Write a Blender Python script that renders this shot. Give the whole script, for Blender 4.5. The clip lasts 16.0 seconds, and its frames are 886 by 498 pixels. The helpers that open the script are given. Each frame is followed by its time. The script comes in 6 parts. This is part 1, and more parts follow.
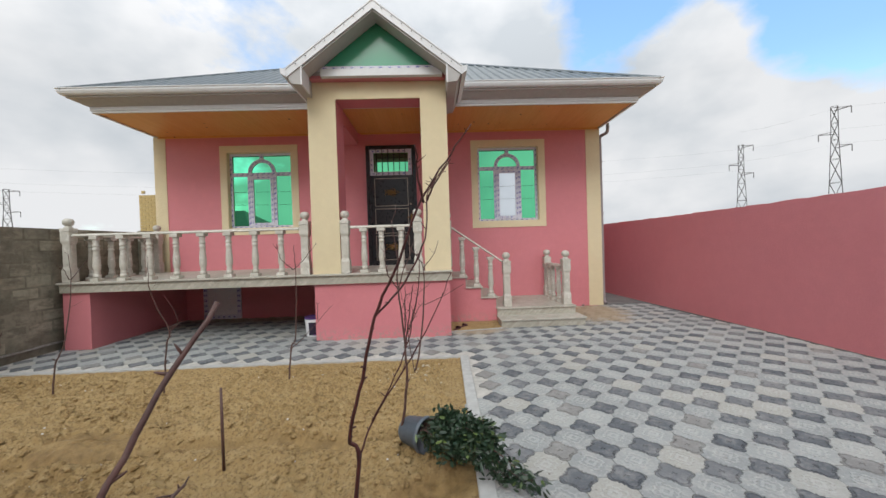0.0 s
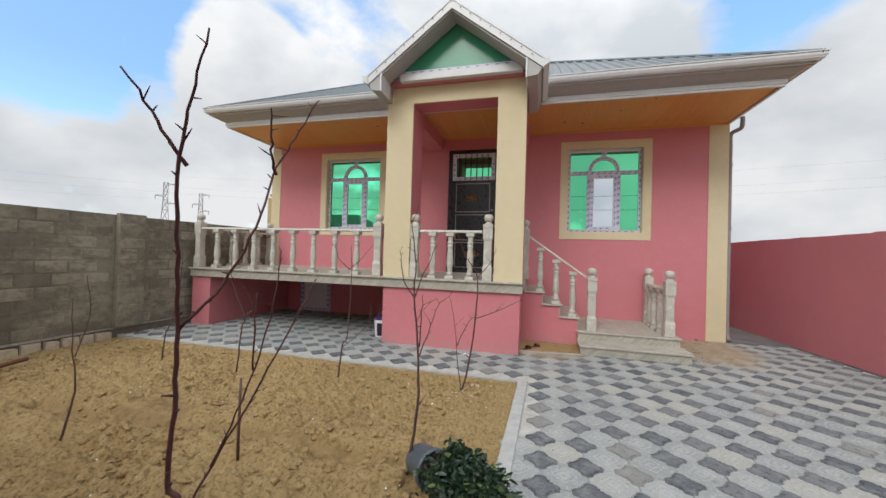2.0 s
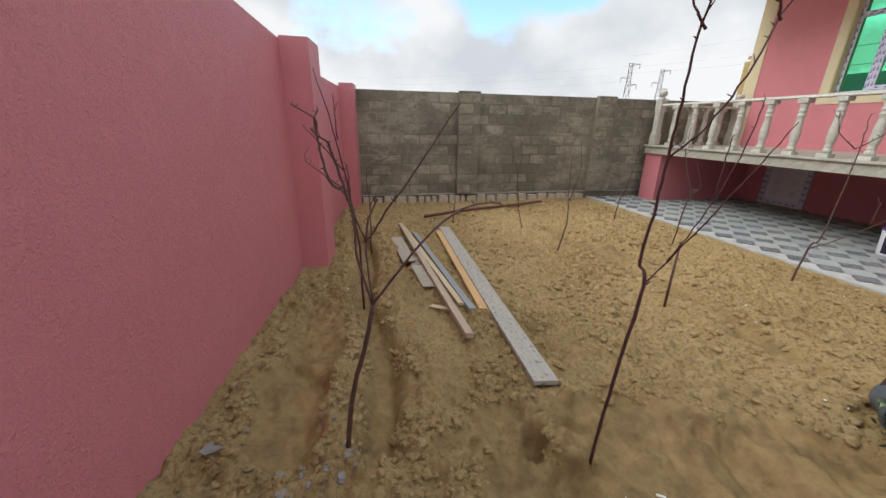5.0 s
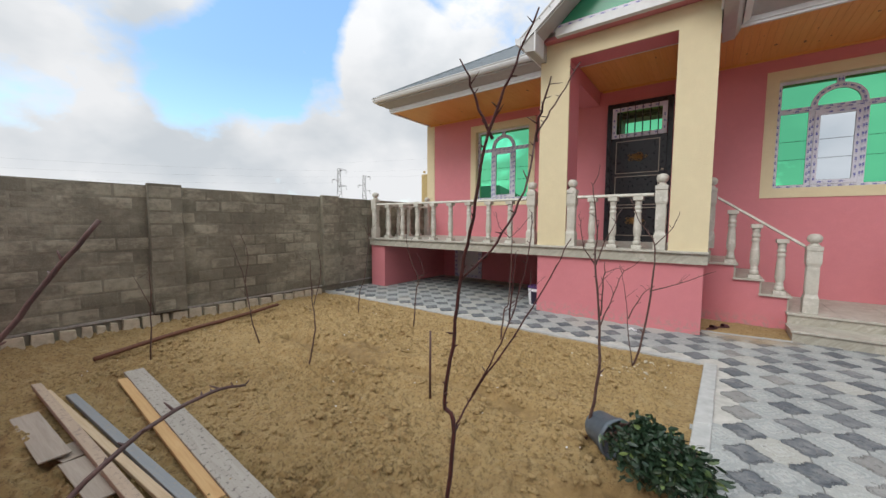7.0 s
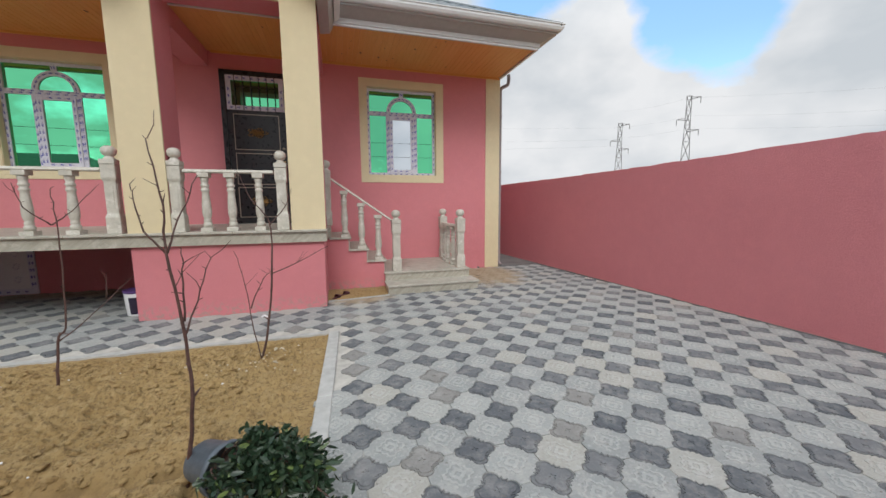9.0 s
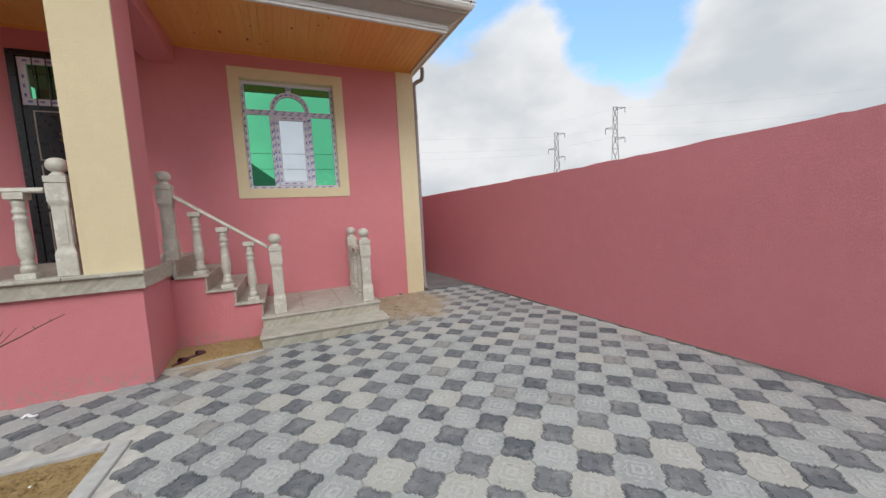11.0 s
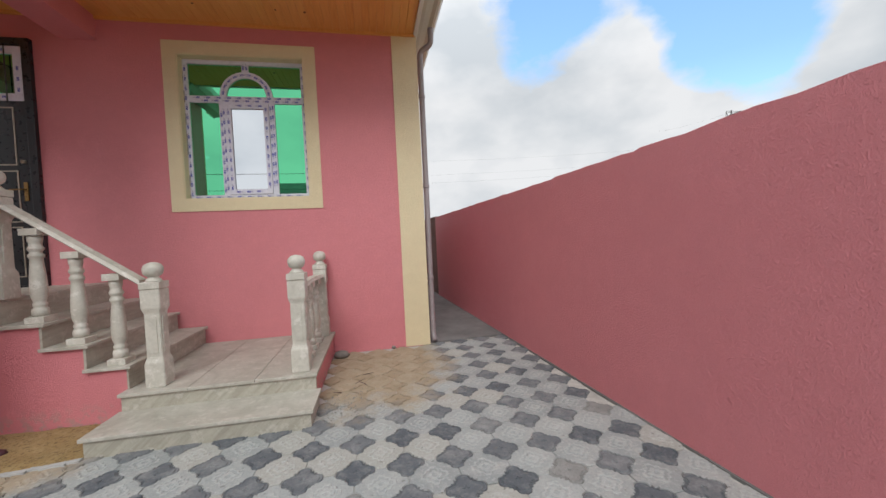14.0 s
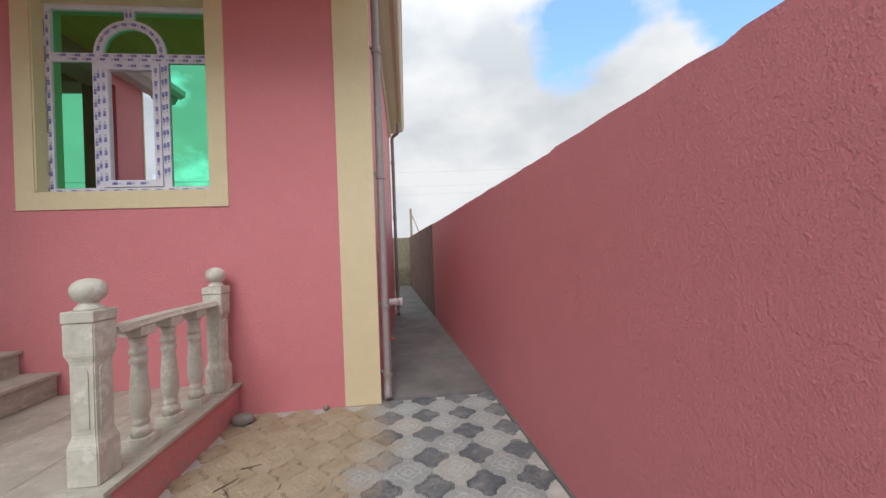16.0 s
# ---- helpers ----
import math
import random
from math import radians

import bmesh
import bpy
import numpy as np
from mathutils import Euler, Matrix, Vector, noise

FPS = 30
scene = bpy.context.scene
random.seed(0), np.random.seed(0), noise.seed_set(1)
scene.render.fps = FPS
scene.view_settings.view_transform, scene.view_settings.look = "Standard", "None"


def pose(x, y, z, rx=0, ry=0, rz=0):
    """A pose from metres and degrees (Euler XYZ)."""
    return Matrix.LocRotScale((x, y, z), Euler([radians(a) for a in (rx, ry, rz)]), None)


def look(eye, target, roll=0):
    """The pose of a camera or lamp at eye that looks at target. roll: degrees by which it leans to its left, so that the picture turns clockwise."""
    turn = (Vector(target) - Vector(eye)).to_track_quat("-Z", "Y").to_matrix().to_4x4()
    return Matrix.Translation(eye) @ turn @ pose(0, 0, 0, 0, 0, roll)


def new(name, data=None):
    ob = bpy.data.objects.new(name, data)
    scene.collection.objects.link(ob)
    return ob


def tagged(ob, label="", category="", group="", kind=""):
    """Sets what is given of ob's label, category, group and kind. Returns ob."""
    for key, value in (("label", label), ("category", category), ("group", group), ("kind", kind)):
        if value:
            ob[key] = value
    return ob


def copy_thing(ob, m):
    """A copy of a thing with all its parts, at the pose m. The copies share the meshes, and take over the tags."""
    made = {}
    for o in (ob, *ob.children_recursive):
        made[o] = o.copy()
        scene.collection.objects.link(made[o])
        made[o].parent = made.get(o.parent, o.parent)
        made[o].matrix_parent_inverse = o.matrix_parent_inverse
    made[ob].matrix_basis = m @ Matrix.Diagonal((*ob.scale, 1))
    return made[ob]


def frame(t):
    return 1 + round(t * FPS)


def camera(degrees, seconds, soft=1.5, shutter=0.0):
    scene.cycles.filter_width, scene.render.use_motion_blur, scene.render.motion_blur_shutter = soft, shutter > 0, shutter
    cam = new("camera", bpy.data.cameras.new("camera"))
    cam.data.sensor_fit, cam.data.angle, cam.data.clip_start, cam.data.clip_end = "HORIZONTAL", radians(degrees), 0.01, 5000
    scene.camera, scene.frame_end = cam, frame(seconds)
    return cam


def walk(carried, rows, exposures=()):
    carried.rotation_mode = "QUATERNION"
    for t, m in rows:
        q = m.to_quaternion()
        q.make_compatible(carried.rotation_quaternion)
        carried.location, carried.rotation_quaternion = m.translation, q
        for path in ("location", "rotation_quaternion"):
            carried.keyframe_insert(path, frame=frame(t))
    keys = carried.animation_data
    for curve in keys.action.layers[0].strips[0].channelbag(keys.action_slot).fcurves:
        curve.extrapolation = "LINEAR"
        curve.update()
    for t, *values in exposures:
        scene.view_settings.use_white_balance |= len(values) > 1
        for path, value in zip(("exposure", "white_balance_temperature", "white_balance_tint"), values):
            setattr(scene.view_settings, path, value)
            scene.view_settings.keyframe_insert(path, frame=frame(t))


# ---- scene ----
cam = camera(102.2, 16.0)
PATH = [
    (0, (-0.189, -0.402, 1.642), (-0.13, 1.597, 1.616), -1.8),
    (0.5, (-0.139, -0.33, 1.629), (-0.074, 1.668, 1.65), -2.0),
    (1, (0.175, -0.216, 1.619), (0.258, 1.781, 1.707), -2.5),
    (1.5, (0.339, -0.106, 1.64), (0.341, 1.893, 1.67), -2.1),
    (2, (0.357, 0.039, 1.617), (-0.151, 1.973, 1.642), 1.7),
    (2.2, (0.384, 0.057, 1.611), (-0.37, 1.909, 1.571), 1.2),
    (2.5, (0.424, 0.084, 1.602), (-0.708, 1.712, 1.336), 1.5),
    (2.7, (0.492, 0.056, 1.586), (-0.904, 1.424, 1.16), 2.5),
    (3, (0.594, 0.015, 1.561), (-0.977, 1.088, 0.943), 4.4),
    (3.2, (0.637, -0.03, 1.557), (-1.01, 0.809, 0.793), 4.4),
    (3.5, (0.702, -0.098, 1.552), (-1.06, 0.497, 0.815), 3.9),
    (3.7, (0.734, -0.132, 1.549), (-1.04, 0.405, 0.799), 4.0),
    (5.8, (0.423, -0.329, 1.524), (-1.448, 0.035, 0.917), -0.4),
    (6, (0.37, -0.317, 1.538), (-1.489, 0.26, 1.078), -0.5),
    (6.3, (0.264, -0.294, 1.565), (-1.466, 0.672, 1.29), -2.3),
    (6.5, (0.193, -0.278, 1.583), (-1.34, 0.984, 1.348), -1.8),
    (6.7, (0.171, -0.216, 1.586), (-1.144, 1.273, 1.352), -0.4),
    (7, (0.137, -0.122, 1.59), (-1.052, 1.479, 1.436), 0.2),
    (7.5, (0.159, 0.02, 1.607), (-0.681, 1.835, 1.585), -0.9),
    (7.7, (0.138, 0.059, 1.607), (-0.493, 1.956, 1.552), -0.6),
    (8, (0.107, 0.118, 1.606), (-0.257, 2.084, 1.547), -0.0),
    (8.2, (0.122, 0.156, 1.585), (-0.075, 2.145, 1.517), -0.6),
    (8.5, (0.145, 0.212, 1.554), (0.336, 2.185, 1.29), -0.7),
    (9, (0.346, 0.409, 1.526), (0.893, 2.317, 1.28), -0.4),
    (9.2, (0.406, 0.468, 1.518), (1.054, 2.348, 1.305), 0.6),
    (11.3, (1.672, 1.612, 1.595), (2.486, 3.431, 1.421), -2.8),
    (11.5, (1.786, 1.717, 1.583), (2.661, 3.514, 1.502), -1.45),
    (11.7, (1.878, 1.892, 1.603), (2.849, 3.636, 1.477), -1.8),
    (12, (2.005, 2.08, 1.533), (2.978, 3.826, 1.473), -2.3),
    (12.2, (2.162, 2.178, 1.542), (2.971, 4.007, 1.534), -1.0),
    (12.5, (2.398, 2.324, 1.555), (3.091, 4.198, 1.451), -2.6),
    (12.7, (2.528, 2.472, 1.553), (3.251, 4.333, 1.447), -1.7),
    (13, (2.723, 2.693, 1.551), (3.457, 4.552, 1.497), -0.4),
    (13.5, (3.015, 2.986, 1.567), (3.553, 4.91, 1.481), -2.1),
    (14, (3.337, 3.309, 1.53), (3.708, 5.274, 1.469), -2.7),
    (14.2, (3.464, 3.483, 1.537), (3.857, 5.443, 1.493), -0.3),
    (14.5, (3.654, 3.744, 1.548), (4.091, 5.696, 1.547), -0.6),
    (14.7, (3.792, 3.883, 1.545), (4.108, 5.858, 1.594), -0.6),
    (15, (4.0, 4.092, 1.541), (4.151, 6.086, 1.57), -1.3),
    (15.5, (4.196, 4.437, 1.524), (4.395, 6.427, 1.537), -0.6),
    (16, (4.354, 4.779, 1.524), (4.559, 6.768, 1.527), -2.1),
]
EXPOSURES = [(0, 0.0), (2, -0.02), (3.5, 0.14), (6, 0.16), (7, 0.05), (8.5, 0.0), (12, 0.02), (14, 0.02), (16, 0.06)]
walk(cam, [(t, look(eye, target, roll)) for t, eye, target, roll in PATH], EXPOSURES)

# ---- world, sun, light ----
world = bpy.data.worlds.new("sky")
scene.world = world
world.use_nodes = True
wn, wl = world.node_tree.nodes, world.node_tree.links
wn.clear()
SUN_EL, SUN_AZ = 41.0, 192.0  # degrees; azimuth clockwise from +y
w_out = wn.new("ShaderNodeOutputWorld")
w_bg = wn.new("ShaderNodeBackground")
w_sky = wn.new("ShaderNodeTexSky")
w_sky.sky_type = 'NISHITA'
w_sky.sun_disc = False
w_sky.sun_elevation, w_sky.sun_rotation = radians(SUN_EL), radians(SUN_AZ)
w_co = wn.new("ShaderNodeTexCoord")
w_map = wn.new("ShaderNodeMapping")
w_map.inputs["Scale"].default_value = (1.0, 1.0, 1.6)
w_map.inputs["Location"].default_value = (0.35, 0.1, 0.0)
w_n1 = wn.new("ShaderNodeTexNoise")
w_n1.inputs["Scale"].default_value, w_n1.inputs["Detail"].default_value, w_n1.inputs["Roughness"].default_value = 1.9, 9.0, 0.55
w_r1 = wn.new("ShaderNodeValToRGB")
w_r1.color_ramp.elements[0].position, w_r1.color_ramp.elements[1].position = 0.335, 0.43
w_n2 = wn.new("ShaderNodeTexNoise")
w_n2.inputs["Scale"].default_value, w_n2.inputs["Detail"].default_value = 3.4, 5.0
w_r2 = wn.new("ShaderNodeValToRGB")
w_r2.color_ramp.elements[0].position, w_r2.color_ramp.elements[1].position = 0.36, 0.60
w_r2.color_ramp.elements[0].color = (0.49, 0.525, 0.56, 1)
w_r2.color_ramp.elements[1].color = (0.69, 0.70, 0.715, 1)
w_blue = wn.new("ShaderNodeMix")
w_blue.data_type, w_blue.blend_type = 'RGBA', 'MULTIPLY'
w_blue.inputs[0].default_value = 1.0
w_blue.inputs[7].default_value = (0.20, 0.23, 0.235, 1)
w_mix = wn.new("ShaderNodeMix")
w_mix.data_type = 'RGBA'
wl.new(w_co.outputs["Generated"], w_map.inputs[0])
wl.new(w_map.outputs[0], w_n1.inputs["Vector"])
wl.new(w_map.outputs[0], w_n2.inputs["Vector"])
last = w_n1.outputs["Fac"]
for way, cut, depth in (((-0.47, 0.76, 0.45), 0.965, 0.24), ((-0.76, 0.49, 0.43), 0.975, 0.25), ((-0.87, 0.38, 0.31), 0.985, 0.18), ((0.72, 0.56, 0.41), 0.978, 0.24),
                        ((0.44, 0.79, 0.43), 0.988, 0.13), ((0.16, 0.84, 0.50), 0.96, -0.12), ((-0.64, 0.66, 0.39), 0.988, -0.3), ((0.86, 0.38, 0.34), 0.98, -0.18), ((0.45, 0.80, 0.30), 0.97, -0.12), ((0.60, 0.75, 0.22), 0.97, -0.12)):
    w_dot = wn.new("ShaderNodeVectorMath")
    w_dot.operation = 'DOT_PRODUCT'
    w_dot.inputs[1].default_value = Vector(way).normalized()
    wl.new(w_co.outputs["Generated"], w_dot.inputs[0])
    w_rng = wn.new("ShaderNodeMapRange")
    w_rng.inputs["From Min"].default_value, w_rng.inputs["From Max"].default_value = cut, 1.0
    w_rng.inputs["To Min"].default_value, w_rng.inputs["To Max"].default_value = 0.0, depth
    wl.new(w_dot.outputs["Value"], w_rng.inputs["Value"])
    w_sub = wn.new("ShaderNodeMath")
    w_sub.operation = 'SUBTRACT'
    wl.new(last, w_sub.inputs[0])
    wl.new(w_rng.outputs[0], w_sub.inputs[1])
    last = w_sub.outputs[0]
wl.new(last, w_r1.inputs[0])
wl.new(w_n2.outputs["Fac"], w_r2.inputs[0])
wl.new(w_sky.outputs[0], w_blue.inputs[6])
wl.new(w_r1.outputs[0], w_mix.inputs[0])
wl.new(w_blue.outputs[2], w_mix.inputs[6])
wl.new(w_r2.outputs[0], w_mix.inputs[7])
# an overcast sky brightens towards the zenith
w_sep = wn.new("ShaderNodeSeparateXYZ")
wl.new(w_co.outputs["Generated"], w_sep.inputs[0])
w_up = wn.new("ShaderNodeMapRange")
w_up.inputs["From Min"].default_value, w_up.inputs["From Max"].default_value = 0.35, 1.0
w_up.inputs["To Min"].default_value, w_up.inputs["To Max"].default_value = 1.0, 1.8
wl.new(w_sep.outputs[2], w_up.inputs["Value"])
w_lift = wn.new("ShaderNodeVectorMath")
w_lift.operation = 'SCALE'
wl.new(w_mix.outputs[2], w_lift.inputs[0])
wl.new(w_up.outputs[0], w_lift.inputs["Scale"])
wl.new(w_lift.outputs[0], w_bg.inputs[0])
w_bg.inputs[1].default_value = 1.2
wl.new(w_bg.outputs[0], w_out.inputs[0])

sun = new("sun", bpy.data.lights.new("sun", 'SUN'))
sun.data.energy, sun.data.angle, sun.data.color = 1.6, radians(28), (1.0, 0.99, 0.965)
az, el = radians(SUN_AZ), radians(SUN_EL)
sun.matrix_world = look(Vector((math.sin(az) * math.cos(el), math.cos(az) * math.cos(el), math.sin(el))) * 30, (0, 0, 0))


# ---- materials ----
class Nodes:
    """A principled material with short-hands for noise, ramps and bump."""

    def __init__(self, name, rough=0.8, metal=0.0):
        self.mat = bpy.data.materials.new(name)
        self.mat.use_nodes = True
        self.n, self.l = self.mat.node_tree.nodes, self.mat.node_tree.links
        self.p = self.n["Principled BSDF"]
        self.p.inputs["Roughness"].default_value, self.p.inputs["Metallic"].default_value = rough, metal
        self.co = self.n.new("ShaderNodeTexCoord").outputs["Object"]

    def noise(self, scale, detail=4.0, rough=0.55, vec=None, stretch=None, distort=0.0):
        t = self.n.new("ShaderNodeTexNoise")
        t.inputs["Scale"].default_value, t.inputs["Detail"].default_value = scale, detail
        t.inputs["Roughness"].default_value, t.inputs["Distortion"].default_value = rough, distort
        v = vec or self.co
        if stretch:
            m = self.n.new("ShaderNodeMapping")
            m.inputs["Scale"].default_value = stretch
            self.l.new(v, m.inputs[0])
            v = m.outputs[0]
        self.l.new(v, t.inputs["Vector"])
        return t.outputs["Fac"]

    def world(self):
        return self.n.new("ShaderNodeNewGeometry").outputs["Position"]

    def ramp(self, fac, lo, hi, a=(0, 0, 0), b=(1, 1, 1)):
        r = self.n.new("ShaderNodeValToRGB")
        e = r.color_ramp.elements
        e[0].position, e[1].position = lo, hi
        e[0].color, e[1].color = (*a, 1), (*b, 1)
        self.l.new(fac, r.inputs[0])
        return r.outputs[0]

    def mix(self, fac, a, b, kind='MIX'):
        m = self.n.new("ShaderNodeMix")
        m.data_type, m.blend_type = 'RGBA', kind
        for socket, v in ((m.inputs[0], fac), (m.inputs[6], a), (m.inputs[7], b)):
            if isinstance(v, (int, float)):
                socket.default_value = v
            elif isinstance(v, tuple):
                socket.default_value = (*v, 1)
            else:
                self.l.new(v, socket)
        return m.outputs[2]

    def maths(self, op, a, b):
        m = self.n.new("ShaderNodeMath")
        m.operation = op
        for socket, v in zip(m.inputs, (a, b)):
            if isinstance(v, (int, float)):
                socket.default_value = v
            else:
                self.l.new(v, socket)
        return m.outputs[0]

    def random(self, island=False):
        if island:
            return self.n.new("ShaderNodeNewGeometry").outputs["Random Per Island"]
        return self.n.new("ShaderNodeObjectInfo").outputs["Random"]

    def bump(self, height, strength, distance=0.01):
        b = self.n.new("ShaderNodeBump")
        b.inputs["Strength"].default_value, b.inputs["Distance"].default_value = strength, distance
        self.l.new(height, b.inputs["Height"])
        old = self.p.inputs["Normal"]
        if old.links:
            self.l.new(old.links[0].from_socket, b.inputs["Normal"])
        self.l.new(b.outputs[0], old)

    def colour(self, c):
        if isinstance(c, tuple):
            self.p.inputs["Base Color"].default_value = (*c, 1)
        else:
            self.l.new(c, self.p.inputs["Base Color"])

    def rough(self, r):
        self.l.new(r, self.p.inputs["Roughness"])


def stucco(name, base, dark, rough=0.5, worn=False):
    m = Nodes(name, rough)
    w = m.world()
    big = m.noise(0.9, 5, 0.6, vec=w)
    mid = m.noise(7, 4, 0.6, vec=w)
    c = m.mix(m.ramp(big, 0.3, 0.7), base, dark)
    c = m.mix(m.maths('MULTIPLY', m.ramp(mid, 0.45, 0.75), 0.35), c, tuple(min(1, v * 1.12) for v in base))
    if worn:
        # paint flaked off by damp in a low band over the ground
        xyz = m.n.new("ShaderNodeSeparateXYZ")
        m.l.new(w, xyz.inputs[0])
        low = m.ramp(xyz.outputs[2], 0.05, 0.24, (1, 1, 1), (0, 0, 0))
        c = m.mix(m.maths('MULTIPLY', low, m.ramp(m.noise(16, 6, 0.7, vec=w), 0.50, 0.56)), c, (0.46, 0.30, 0.27))
    # trowelled flakes with short worm-like gaps between them
    flakes = m.ramp(m.noise(125, 5, 0.65, vec=w, stretch=(1.0, 1.0, 0.8)), 0.47, 0.62)
    # the gaps' shade is painted into the colour: darker between flakes
    m.colour(m.mix(m.maths('MULTIPLY', m.maths('SUBTRACT', 1.0, flakes), 0.3), c, tuple(v * 0.88 for v in dark)))
    m.bump(flakes, 0.55, 0.006)
    m.bump(m.noise(210, 3, 0.6, vec=w), 0.35, 0.003)
    m.bump(m.ramp(m.noise(38, 4, 0.6, vec=w), 0.52, 0.66), 0.4, 0.006)
    m.bump(m.noise(14, 3, 0.5, vec=w), 0.2, 0.012)
    m.bump(m.noise(3.0, 2, 0.5, vec=w), 0.15, 0.02)
    return m.mat


PINK = stucco("pink_stucco", (0.695, 0.242, 0.268), (0.64, 0.216, 0.242))
PINKWORN = stucco("flaking_pink_stucco", (0.695, 0.242, 0.268), (0.64, 0.216, 0.242), 0.5, True)
YELLOW = stucco("cream_stucco", (0.79, 0.685, 0.445), (0.73, 0.63, 0.40))


def plain(name, base, rough=0.5, metal=0.0, vary=0.12, scale=12.0, bump=0.05):
    m = Nodes(name, rough, metal)
    f = m.ramp(m.noise(scale, 5, 0.6), 0.35, 0.7)
    m.colour(m.mix(f, base, tuple(v * (1 - vary) for v in base)))
    m.rough(m.ramp(m.noise(scale * 2.3), 0.3, 0.8, (rough * 0.85,) * 3, (min(1, rough * 1.15),) * 3))
    if bump:
        m.bump(m.noise(scale * 12), bump, 0.003)
    return m.mat


def marble(name, base, vein, stretch, scale=3.0, dust=0.3, slant=0.0):
    m = Nodes(name, 0.5)
    w = m.world()
    if slant:
        turned = m.n.new("ShaderNodeMapping")
        turned.inputs["Rotation"].default_value = (0, slant, 0)
        m.l.new(w, turned.inputs[0])
        w = turned.outputs[0]
    v = m.noise(scale, 7, 0.65, vec=w, stretch=stretch, distort=0.5 if slant else 1.2)
    c = m.mix(m.ramp(v, 0.42, 0.68), base, vein)
    c = m.mix(m.maths('MULTIPLY', m.ramp(m.noise(28, 4, vec=w), 0.5, 0.72), 0.5), c, tuple(x * 0.72 for x in base))
    # pale cutting dust left in patches
    c = m.mix(m.maths('MULTIPLY', m.ramp(m.noise(9, 6, 0.7, vec=w), 0.54, 0.62), dust), c, (0.68, 0.66, 0.60))
    m.colour(c)
    m.bump(m.noise(70, 3, vec=w), 0.3, 0.003)
    return m.mat


STONE = marble("pale_limestone", (0.55, 0.535, 0.465), (0.44, 0.425, 0.36), (1, 1, 1), 5.0, 0.75)
TREAD = marble("veined_marble", (0.46, 0.445, 0.385), (0.345, 0.33, 0.275), (1.0, 1.0, 3.0), 2.6)
EDGE = marble("marble_edge", (0.43, 0.415, 0.345), (0.30, 0.285, 0.23), (1.0, 1.0, 9.0), 2.2, 0.3, 0.75)

ALU = plain("white_painted_metal", (0.66, 0.68, 0.69), 0.35, 0.0, 0.08)
GREYMETAL = plain("grey_painted_metal", (0.40, 0.39, 0.375), 0.45, 0.0, 0.1)
PIPE = plain("grey_plastic_pipe", (0.30, 0.26, 0.265), 0.4, 0.0, 0.15)
WHITEPVC = plain("white_plastic", (0.78, 0.79, 0.80), 0.35, 0.0, 0.06)
FILM = plain("milky_protective_film", (0.70, 0.71, 0.80), 0.4, 0.0, 0.15, 30)
INK = plain("blue_print", (0.05, 0.065, 0.40), 0.5, 0.0, 0.1)
INKGREY = plain("faded_grey_print", (0.42, 0.42, 0.53), 0.5, 0.0, 0.1)
SEAL = plain("dark_rubber", (0.02, 0.03, 0.025), 0.6)
BLACKDOOR = plain("black_lacquered_steel", (0.018, 0.020, 0.023), 0.3, 0.0, 0.3, 6)
LINE = plain("champagne_moulding", (0.42, 0.37, 0.30), 0.35, 0.6)
BRASS = plain("antique_brass", (0.36, 0.22, 0.08), 0.4, 0.8, 0.5, 60)
MASTIC = plain("grey_mortar_joint", (0.42, 0.40, 0.36), 0.9, 0.0, 0.4, 25, 0.4)


def coated(name, tint, rough=0.015):
    m = Nodes(name, rough, 1.0)
    m.colour(tint)
    return m.mat


GLASS_GREEN = coated("green_mirror_glass", (0.16, 0.68, 0.36))
GLASS_CLEAR = coated("neutral_mirror_glass", (0.78, 0.82, 0.86))
GREENPANEL = plain("green_opal_panel", (0.06, 0.33, 0.19), 0.25, 0.0, 0.06, 2, 0)


def soffit_wood():
    m = Nodes("varnished_pine", 0.38)
    r = m.random()
    w = m.world()
    g = m.noise(5, 6, 0.6, vec=w, stretch=(9, 0.6, 1), distort=0.7)
    c = m.mix(m.ramp(g, 0.35, 0.7), (0.72, 0.355, 0.10), (0.62, 0.275, 0.068))
    c = m.mix(m.maths('MULTIPLY', r, 0.45), c, (0.74, 0.40, 0.13))
    k = m.ramp(m.noise(7.0, 1, 0.3, vec=w, stretch=(1.6, 1, 1)), 0.755, 0.79)
    c = m.mix(k, c, (0.12, 0.035, 0.012))
    m.colour(c)
    m.bump(g, 0.1, 0.003)
    return m.mat


PINE = soffit_wood()


def wood(name, a, b, spots=None, rough=0.8):
    m = Nodes(name, rough)
    g = m.noise(6, 6, 0.6, stretch=(0.5, 8, 8), distort=0.6)
    c = m.mix(m.ramp(g, 0.35, 0.7), a, b)
    if spots:
        c = m.mix(m.ramp(m.noise(30, 5, 0.65), 0.56, 0.63), c, spots)
    m.colour(c)
    m.bump(g, 0.3, 0.004)
    m.bump(m.noise(40), 0.2, 0.004)
    return m.mat


FRESHWOOD = wood("fresh_sawn_pine", (0.56, 0.37, 0.17), (0.48, 0.29, 0.12))
PALEWOOD = wood("pale_dry_batten", (0.56, 0.44, 0.29), (0.47, 0.35, 0.21))
OLDWOOD = wood("weathered_board", (0.40, 0.345, 0.28), (0.31, 0.265, 0.21))
CEMENTWOOD = wood("cement_splashed_board", (0.39, 0.365, 0.315), (0.315, 0.29, 0.245), (0.17, 0.155, 0.135))
STAINWOOD = wood("half_stained_batten", (0.46, 0.36, 0.26), (0.38, 0.30, 0.22), (0.29, 0.235, 0.19))
BLUEMETAL = wood("dull_blue_steel", (0.225, 0.25, 0.26), (0.27, 0.28, 0.275), (0.29, 0.28, 0.25), 0.5)
